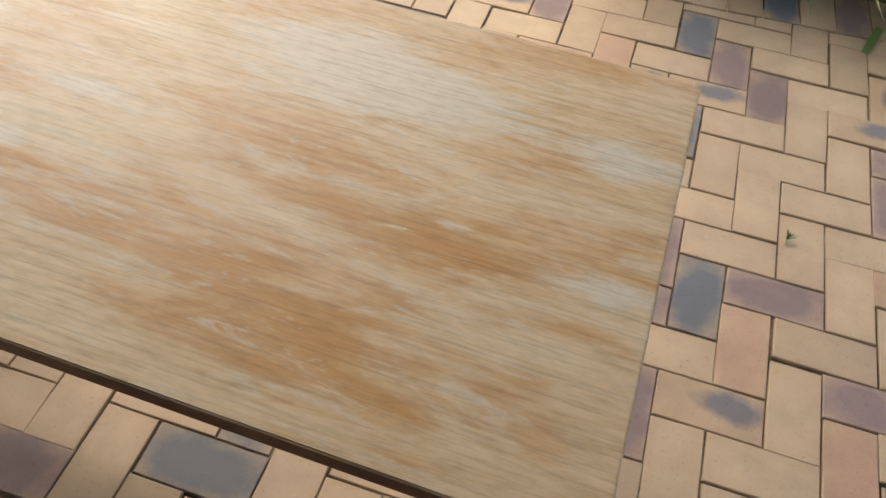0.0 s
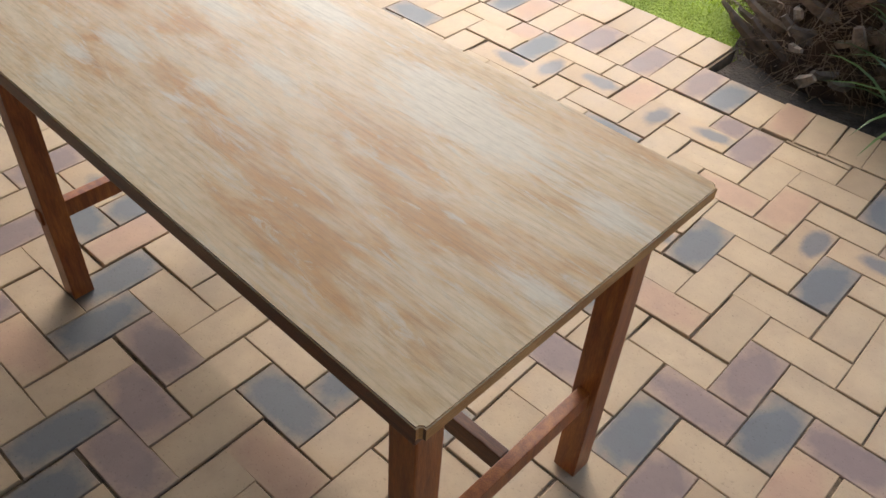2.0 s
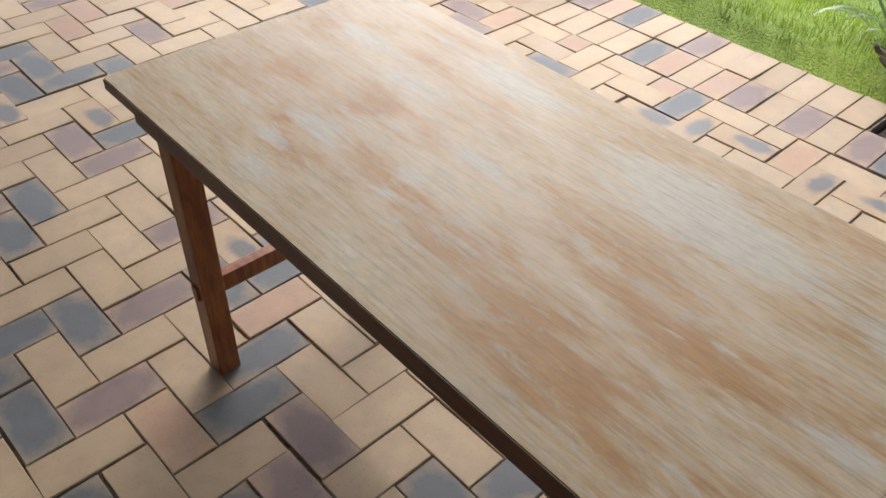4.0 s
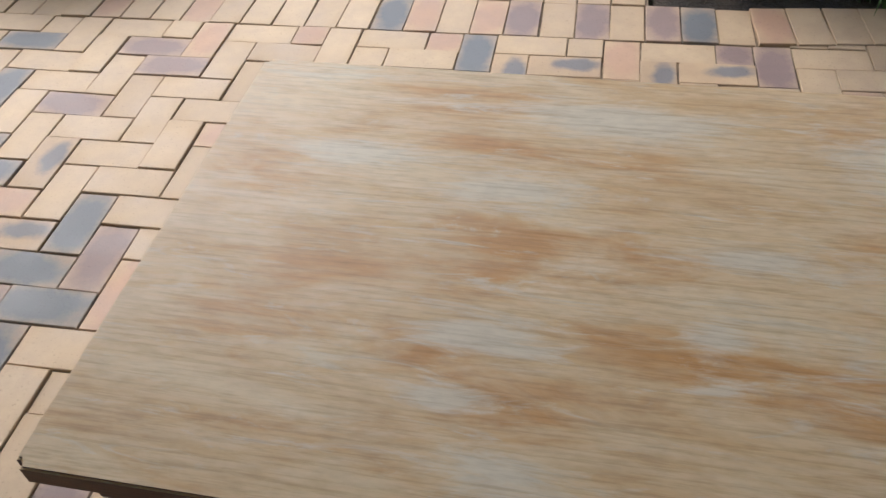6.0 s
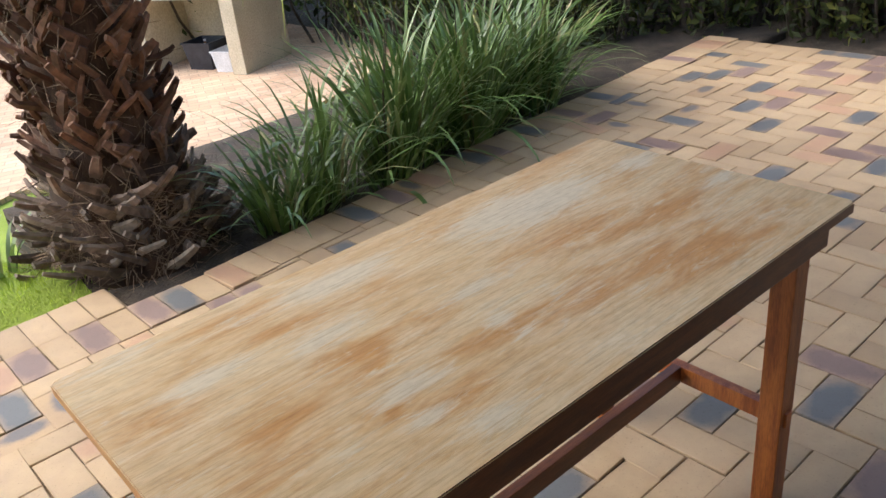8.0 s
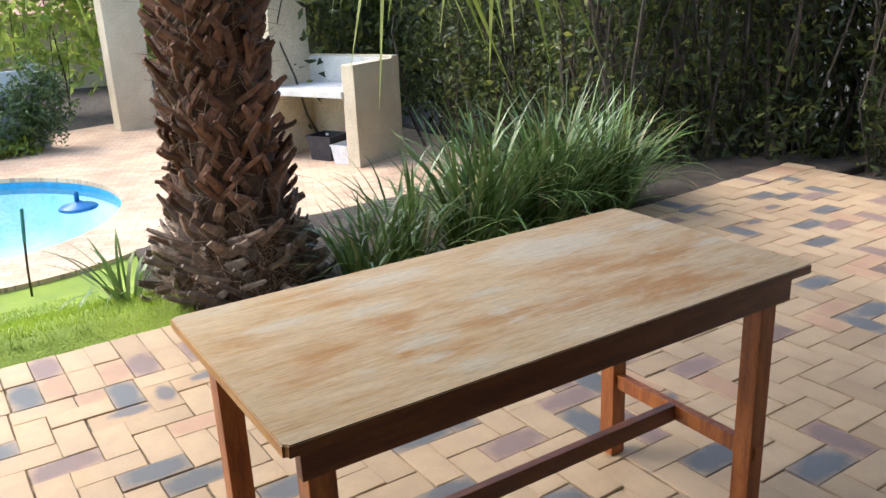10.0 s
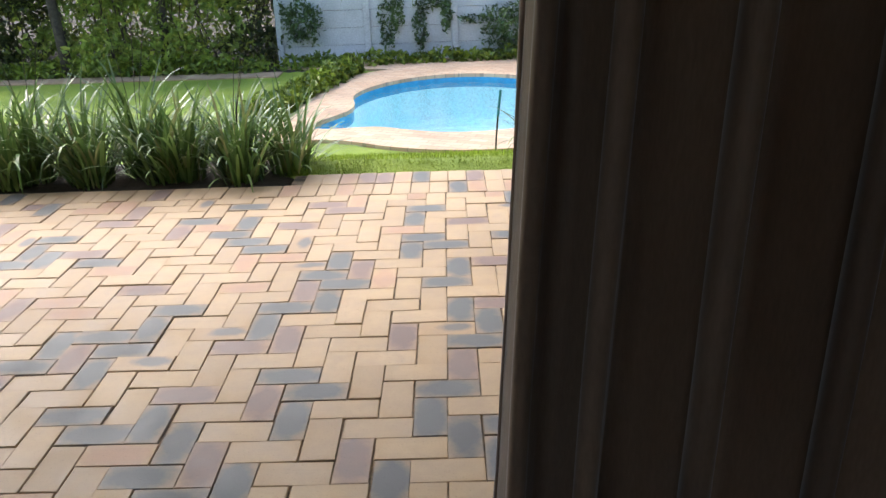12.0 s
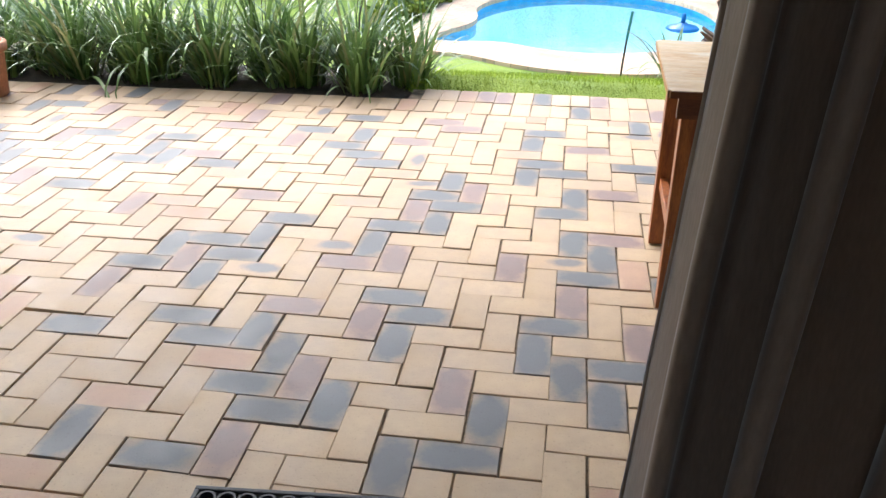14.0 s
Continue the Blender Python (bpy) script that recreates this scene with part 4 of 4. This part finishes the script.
# ---- barbecue ----
def barbecue():
    thing = empty("built_in_barbecue", (4.43, 8.62, -0.965), 24)
    D, T = 0.85, 0.2
    part("side_wall", boxed((0, -T, 0), (D, 0, 1.33), 0.012), PLASTER, thing, "cream plastered side wall")
    part("back_wall", boxed((D, -T, 0), (D + 0.15, 3.1, 1.36), 0.01), PLASTER, thing)
    part("pier", boxed((0, 1.25, 0), (D, 1.43, 1.0), 0.012), PLASTER, thing)
    part("far_side_wall", boxed((0, 2.9, 0), (D, 3.1, 1.33), 0.012), PLASTER, thing)
    part("worktop", boxed((-0.03, 0, 0.9), (D, 1.25, 0.99), 0.008), SLAB, thing, "pale stone worktop")
    part("worktop", boxed((-0.03, 1.43, 0.9), (D, 2.9, 0.99), 0.008), SLAB, thing, "pale stone worktop")
    part("splashback", boxed((D - 0.02, 0, 0.99), (D, 1.25, 1.34), 0.004), SLAB, thing, "white painted splashback")
    bm = bmesh.new()
    lo = [(0.02, 1.25, 1.0), (D, 1.25, 1.0), (D, 1.43, 1.0), (0.02, 1.43, 1.0)]
    hi = [(0.12, 1.25, 2.3), (D, 1.25, 2.3), (D, 1.43, 2.3), (0.12, 1.43, 2.3)]
    a, b = [bm.verts.new(p) for p in lo], [bm.verts.new(p) for p in hi]
    bm.faces.new(a[::-1]), bm.faces.new(b)
    for k in range(4):
        bm.faces.new((a[k], a[(k + 1) % 4], b[(k + 1) % 4], b[k]))
    part("hood_wall", bm, PLASTER, thing)
    bm = bmesh.new()
    lo = [(0.05, 1.43, 1.55), (D, 1.43, 1.55), (D, 2.9, 1.55), (0.05, 2.9, 1.55)]
    hi = [(0.3, 1.43, 2.6), (D, 1.43, 2.6), (D, 2.4, 2.6), (0.3, 2.4, 2.6)]
    a, b = [bm.verts.new(p) for p in lo], [bm.verts.new(p) for p in hi]
    bm.faces.new(a[::-1]), bm.faces.new(b)
    for k in range(4):
        bm.faces.new((a[k], a[(k + 1) % 4], b[(k + 1) % 4], b[k]))
    part("chimney_hood", bm, PLASTER, thing)
    return tagged(thing, "cream plastered built-in barbecue with stone worktops", "barbecue")


barbecue()
BB = pose(4.43, 8.62, -0.963, 0, 0, 24)


def tub(name, x, y, w, d, h, material, label):
    thing = empty(name)
    bm = bmesh.new()
    rings = []
    for z, f, inset in ((0, 0.82, 0), (h, 1.0, 0), (h, 1.06, 0), (h - 0.02, 1.06, 0), (h - 0.02, 1.0, 0.0)):
        rings.append([bm.verts.new((sx * w / 2 * f, sy * d / 2 * f, z)) for sx, sy in ((-1, -1), (1, -1), (1, 1), (-1, 1))])
    for p, q in zip(rings, rings[1:]):
        for k in range(4):
            bm.faces.new((p[k], p[(k + 1) % 4], q[(k + 1) % 4], q[k]))
    bm.faces.new(rings[0][::-1])
    inner = [[bm.verts.new((sx * w / 2 * f, sy * d / 2 * f, z)) for sx, sy in ((-1, -1), (1, -1), (1, 1), (-1, 1))] for z, f in ((h, 0.97), (0.02, 0.79))]
    for k in range(4):
        bm.faces.new((rings[1][k], rings[1][(k + 1) % 4], inner[0][(k + 1) % 4], inner[0][k]))
        bm.faces.new((inner[0][k], inner[0][(k + 1) % 4], inner[1][(k + 1) % 4], inner[1][k]))
    bm.faces.new(inner[1])
    bmesh.ops.recalc_face_normals(bm, faces=bm.faces)
    part("tub", bm, material, thing)
    thing.matrix_world = BB @ pose(x, y, 0)
    return tagged(thing, label, "storage tub")


tub("plastic_crate", 0.35, 0.62, 0.4, 0.42, 0.34, PLASTIC_B, "dark plastic crate under the barbecue worktop")
tub("washing_basket", 0.25, 0.2, 0.36, 0.28, 0.26, PLASTIC_W, "white plastic basket under the barbecue worktop")
bt = empty("bottle")
part("glass_body", lathe([(0.045, 0), (0.048, 0.01), (0.048, 0.16), (0.018, 0.23), (0.016, 0.3)], 14), mottled("brown_glass", (0.05, 0.02, 0.008), (0.09, 0.035, 0.012), 4, 0.15), bt, smooth=True)
part("lid", lathe([(0.018, 0.3), (0.018, 0.325)], 12), PLASTIC_W, bt)
bt.matrix_world = BB @ pose(0.35, 0.62, 0.022)
tagged(bt, "brown glass bottle standing in the dark crate", "bottle")
bag = empty("charcoal_bag")
bm = boxed((-0.16, -0.1, 0), (0.16, 0.1, 0.55), 0.05)
bmesh.ops.subdivide_edges(bm, edges=bm.edges, cuts=2, use_grid_fill=True)
for v in bm.verts:
    v.co += 0.03 * Vector((noise.noise(v.co * 7), noise.noise(v.co * 7 + Vector((5, 0, 0))), 0))
    v.co.z = max(0, v.co.z)
part("sack", bm, PLASTIC_W, bag, smooth=True)
bag.matrix_world = BB @ pose(0.3, 1.75, 0)
tagged(bag, "crumpled white sack under the barbecue worktop", "sack")

# ---- pool cleaner float, net pole, pot, mat ----
fl = empty("pool_float", (1.18, 9.35, -1.07))
part("float_disc", lathe([(0.02, -0.02), (0.2, 0.0), (0.23, 0.02), (0.2, 0.05), (0.08, 0.08), (0.05, 0.1)], 24), BLUE, fl, smooth=True)
part("float_stem", lathe([(0.03, 0.1), (0.03, 0.2), (0.02, 0.22)], 12), BLUE, fl, smooth=True)
tagged(fl, "round blue float on the pool water", "pool float")
po = empty("garden_stake", (0.23, 6.3, LOW - 0.03))
bm = bmesh.new()
tube(bm, [(0, 0, 0), (0.01, 0, 0.25), (0.03, 0, 0.5)], [0.01, 0.01, 0.01], 8)
part("lower_rod", bm, ALU, po)
bm = bmesh.new()
tube(bm, [(0.03, 0, 0.5), (0.06, 0, 0.78)], [0.014, 0.014], 8)
part("upper_sleeve", bm, mottled("teal_plastic", (0.02, 0.16, 0.16), (0.03, 0.22, 0.22), 5, 0.4), po, "teal plastic sleeve")
tagged(po, "thin stake with a teal top standing in the lawn edge", "stake")

pot = empty("flower_pot", (-3.66, 1.95, 0.0))
part("bowl", lathe([(0.09, 0), (0.1, 0.01), (0.125, 0.26), (0.145, 0.265), (0.148, 0.31), (0.125, 0.315), (0.12, 0.27), (0.1, 0.24)], 28), TERRACOTTA, pot, smooth=True)
part("soil", lathe([(0.0995, 0.235), (0.0995, 0.245)], 20), SOIL, pot)
tagged(pot, "terracotta flower pot standing on the paving", "flower pot")


def door_mat():
    thing = empty("door_mat", (-0.795, -1.135, 0.004), 4)
    nx, ny, p, r = 12, 8, 0.0485, 0.0175
    w, d = nx * p / 2, ny * p / 2
    bm = bmesh.new()
    box(bm, (-w - 0.012, -d - 0.012, 0), (w + 0.012, -d, 0.02), 0.003)
    box(bm, (-w - 0.012, d, 0), (w + 0.012, d + 0.012, 0.02), 0.003)
    box(bm, (-w - 0.012, -d, 0), (-w, d, 0.02), 0.003)
    box(bm, (w, -d, 0), (w + 0.012, d, 0.02), 0.003)
    part("rim", bm, RUBBER, thing)
    shared = None
    for i in range(nx):
        for j in range(ny):
            if shared is None:
                bm, s = bmesh.new(), 12
                loops = [[bm.verts.new((ro * math.cos(2 * math.pi * k / s), ro * math.sin(2 * math.pi * k / s), zz)) for k in range(s)] for ro, zz in ((r, 0.018), (r + 0.006, 0.018), (r + 0.006, 0.0), (r, 0.0))]
                for a, b in zip(loops, loops[1:] + loops[:1]):
                    for k in range(s):
                        bm.faces.new((a[k], a[(k + 1) % s], b[(k + 1) % s], b[k]))
                bmesh.ops.recalc_face_normals(bm, faces=bm.faces)
                ob = part("ring", bm, RUBBER, thing)
                shared = ob.data
            else:
                ob = new("ring", shared)
                ob.parent = thing
            ob.location = ((i + 0.5) * p - w, (j + 0.5) * p - d, 0)
    for i in range(nx + 1):
        part("web", boxed((i * p - w - 0.003, -d, 0.0), (i * p - w + 0.003, d, 0.012)), RUBBER, thing)
    for j in range(ny + 1):
        part("web", boxed((-w, j * p - d - 0.003, 0.0), (w, j * p - d + 0.003, 0.0115)), RUBBER, thing)
    return tagged(thing, "black rubber ring mat lying outside the open door", "door mat")


door_mat()

bowl = empty("ceramic_pot", (0.93, -1.68, 0.0))
part("pot_body", lathe([(0.06, 0), (0.075, 0.01), (0.13, 0.1), (0.14, 0.18), (0.12, 0.26), (0.1, 0.275), (0.09, 0.26), (0.11, 0.18), (0.05, 0.03)], 28), mottled("grey_green_glaze", (0.09, 0.10, 0.07), (0.15, 0.16, 0.12), 5, 0.3), bowl, smooth=True)
part("pot_soil", lathe([(0.112, 0.2), (0.112, 0.205)], 20), SOIL, bowl)
tagged(bowl, "grey-green glazed pot on the room floor by the glass", "pot")


def neighbour_house():
    thing = empty("neighbour_house", (-1.0, 22.0, LOW))
    part("house_wall", boxed((0, 0, 0), (9, 6, 1.9)), PLASTER, thing)
    bm = bmesh.new()
    a = [bm.verts.new(p) for p in ((-0.4, -0.4, 1.9), (9.4, -0.4, 1.9), (9.4, 6.4, 1.9), (-0.4, 6.4, 1.9), (1.5, 3, 3.4), (7.5, 3, 3.4))]
    for f in ((0, 1, 5, 4), (1, 2, 5), (2, 3, 4, 5), (3, 0, 4), (0, 3, 2, 1)):
        bm.faces.new([a[i] for i in f])
    part("roof", bm, mottled("pink_roof_tile", (0.42, 0.20, 0.15), (0.58, 0.34, 0.28), 3, 0.8, 30), thing, "faded pink tiled roof")
    for x in (1.5, 5.5):
        win = part("window", boxed((x, -0.03, 0.6), (x + 1.2, 0.02, 1.5), 0.01), PLASTIC_W, thing)
        part("glass_pane", boxed((x + 0.08, -0.04, 0.68), (x + 1.12, -0.031, 1.42)), PLASTIC_B, win)
    return tagged(thing, "neighbouring cream house with a faded pink roof", "house")


neighbour_house()

weed = empty("weed", (1.68, 1.19, 0.0))
blades("weed_leaves", [(0, 0, 0, k * 0.9) for k in range(9)], (0.015, 0.035), 1.2, 0.005, STRAP, 500, weed, 3)["kind"] = "stuff"
tagged(weed, "tiny green weed growing in a paving joint", "weed")


# ---- brick paving, laid in herringbone ----
UNIT, GAP, TOP = 0.1085, 0.0034, 0.0
ORIGIN = (0.575, 0.19)
paving = tagged(link_bm("pavement", boxed((-6.4, WALL_Y + 0.005, -0.25), (4.92, 2.25, -0.0075)), JOINT), "patio of sand and blue-grey clay bricks in herringbone", "paving", kind="structure")
strip = boxed((-1.22, 2.25, -0.25), (0.6, 2.475, -0.0075))
link_bm("joint_bed", strip, JOINT, paving)
wedge = boxed((0.86, 2.25, -0.25), (4.92, 2.26, -0.0076))
for v in wedge.verts:
    if v.co.y > 2.255:
        v.co.y = 2.25 + max(0.001, 0.065 * (v.co.x - 0.86))
link_bm("joint_bed", wedge, JOINT, paving)
# flashed bricks by their place in the bond
BLUE_BY_DOOR = [(-23, -5), (-23, -1), (-20, -10), (-20, -4), (-20, -2), (-19, -5), (-18, -10), (-17, -7), (-17, -5), (-16, -8), (-16, -6), (-14, -8), (-14, -2), (-13, -5), (-13, -3), (-12, -10), (-11, -9), (-10, -8), (-9, -5), (-9, -3), (-8, -6), (-7, -7), (-7, -5), (-5, -1), (-4, -6), (-4, -2), (-2, -4), (-1, -5), (9, -1)]
BLUE_BY_TABLE = [(-22, 0), (-21, 1), (-20, 0), (-19, 1), (-19, 3), (-15, 1), (-15, 3), (-14, 6), (-13, 3), (-13, 5), (-13, 7), (-9, 5), (-8, 0), (-8, 2), (-8, 6), (-7, 1), (-3, 7), (0, 0), (0, 4), (1, 1), (1, 7), (2, 2), (3, 7), (6, 4), (7, 1), (8, 6)]
BLUE_BY_LAWN = [(-28, 8), (-27, 9), (-26, 8), (-24, 8), (-21, 13), (-19, 11), (-19, 15), (-18, 10), (-18, 12), (-17, 9), (-10, 8), (-10, 10), (-10, 12), (-10, 14), (-9, 9), (-6, 10), (-5, 9), (-5, 15), (-1, 9), (-1, 13), (4, 10), (7, 11), (7, 15), (14, 8)]
MAUVE = [(-21, -1), (-21, 5), (-21, 11), (-17, -3), (-16, -10), (-16, 12), (-15, -7), (-15, 15), (-14, -4), (-14, 4), (-10, 0), (-8, -2), (-8, 12), (-7, 3), (-7, 7), (-6, -4), (-3, -1), (-2, -2), (-1, -3), (3, 5), (3, 15), (7, 3), (7, 7), (8, 14), (9, 7), (14, 14), (15, 5), (-14, 14)]
HALF_BLUE = [(-15, 7), (-15, 9), (-6, 14), (-3, -7), (-3, 15), (1, 15), (6, 12), (8, 4), (12, 14)]
DARK = {spot: 1 for spot in BLUE_BY_DOOR + BLUE_BY_TABLE + BLUE_BY_LAWN} | {spot: 2 for spot in MAUVE} | {spot: 4 for spot in HALF_BLUE}


LAST = ORIGIN[1] + 17 * UNIT
slack = lambda x: max(0.0, 0.065 * (x - 0.85))
edge = lambda x: LAST + 2 * UNIT + slack(x)


def paved(x, y):
    return -6.3 < x < 4.9 and WALL_Y + 0.03 < y < LAST + slack(x) + 0.045


def brick_mesh(flat, tone):
    """One paver with worn edges; its long side along x if flat, a half one if None."""
    w, h = (UNIT - GAP, UNIT - GAP) if flat is None else (2 * UNIT - GAP, UNIT - GAP) if flat else (UNIT - GAP, 2 * UNIT - GAP)
    e, verts = 0.0020, []
    for z, c in ((-0.03, 0.0), (-0.0022, 0.0), (0.0, e)):
        verts += [(sx * (w / 2 - c), sy * (h / 2 - c), z) for sx, sy in ((-1, -1), (1, -1), (1, 1), (-1, 1))]
    faces = [(8, 9, 10, 11)]
    for k in range(4):
        n = (k + 1) % 4
        faces += [(k, n, 4 + n, 4 + k), (4 + k, 4 + n, 8 + n, 8 + k)]
    return verts, faces, (w, h)


def laid(name, pieces, parent):
    """Joins many pavers into one mesh, each with its own tone and uv."""
    verts, faces, tones, uvs = [], [], [], []
    for x, y, z, turn, tilt, flat, tone in pieces:
        v, f, (w, h) = brick_mesh(flat, tone)
        k, c, s = len(verts), math.cos(turn), math.sin(turn)
        verts += [(x + a * c - b * s, y + a * s + b * c, z + q + a * tilt[0] + b * tilt[1]) for a, b, q in v]
        for face in f:
            faces.append([k + i for i in face])
            tones.append(tone)
            uvs += [(v[i][0] / w + 0.5, v[i][1] / h + 0.5) for i in face]
    me = bpy.data.meshes.new(name)
    me.from_pydata(verts, [], faces)
    for m in BRICK:
        me.materials.append(m)
    me.polygons.foreach_set("material_index", tones)
    layer = me.uv_layers.new(name="UVMap")
    layer.data.foreach_set("uv", [c for p in uvs for c in p])
    ob = new(name, me)
    ob.parent = parent
    return ob


pieces, rng = [], random.Random(11)


def lay(x, y, flat, spot=None, skew=0.0):
    known = -27 < (spot[0] if spot else 99) < 14
    tone = rng.choices((0, 1, 2, 3, 4), (84, 0, 3, 12, 2) if known else (69, 10, 8, 10, 3))[0]
    tone = DARK.get(spot, tone)
    tilt = (rng.gauss(0, 0.007), rng.gauss(0, 0.007))
    pieces.append((x + rng.gauss(0, 0.0016), y + rng.gauss(0, 0.0016), TOP + rng.gauss(0, 0.0014) + (0.005 if skew else 0.0), rng.gauss(0, 0.008) + skew, tilt, flat, tone))


for i in range(-66, 44):
    for j in range(-16, 20):
        s = (i + j) % 4
        if s not in (0, 2):
            continue
        cells = [(i, j), (i + 1, j)] if s == 0 else [(i, j), (i, j + 1)]
        spots = [(ORIGIN[0] + (a + 0.5) * UNIT, ORIGIN[1] + (b + 0.5) * UNIT) for a, b in cells]
        kept = [q for q in spots if paved(*q)]
        if len(kept) == 2:
            lay((spots[0][0] + spots[1][0]) / 2, (spots[0][1] + spots[1][1]) / 2, s == 0, (i, j))
        elif kept:
            lay(*kept[0], None, (i, j))
k = -6.3
while k < 4.88:
    lay(k, edge(k) - UNIT, False, None, 0.055 if k > 0.9 else 0.0)
    if -1.2 < k < 0.58:
        lay(k, edge(k) + UNIT, False)
    k += UNIT
near = sorted(pieces, key=lambda p: (p[0] - 0.5) ** 2 + (p[1] - 0.7) ** 2)
chosen, rest = near[:300], near[300:]
shared = {}
for x, y, z, turn, tilt, flat, tone in chosen:
    if (flat, tone) not in shared:
        ob = laid("brick", [(0, 0, 0, 0, (0, 0), flat, tone)], paving)
        shared[flat, tone] = ob.data
    else:
        ob = new("brick", shared[flat, tone])
        ob.parent = paving
    ob.matrix_local = Matrix.LocRotScale((x, y, z), Euler((tilt[1], -tilt[0], turn)), None)
laid("far_bricks", rest, paving)["kind"] = "stuff"
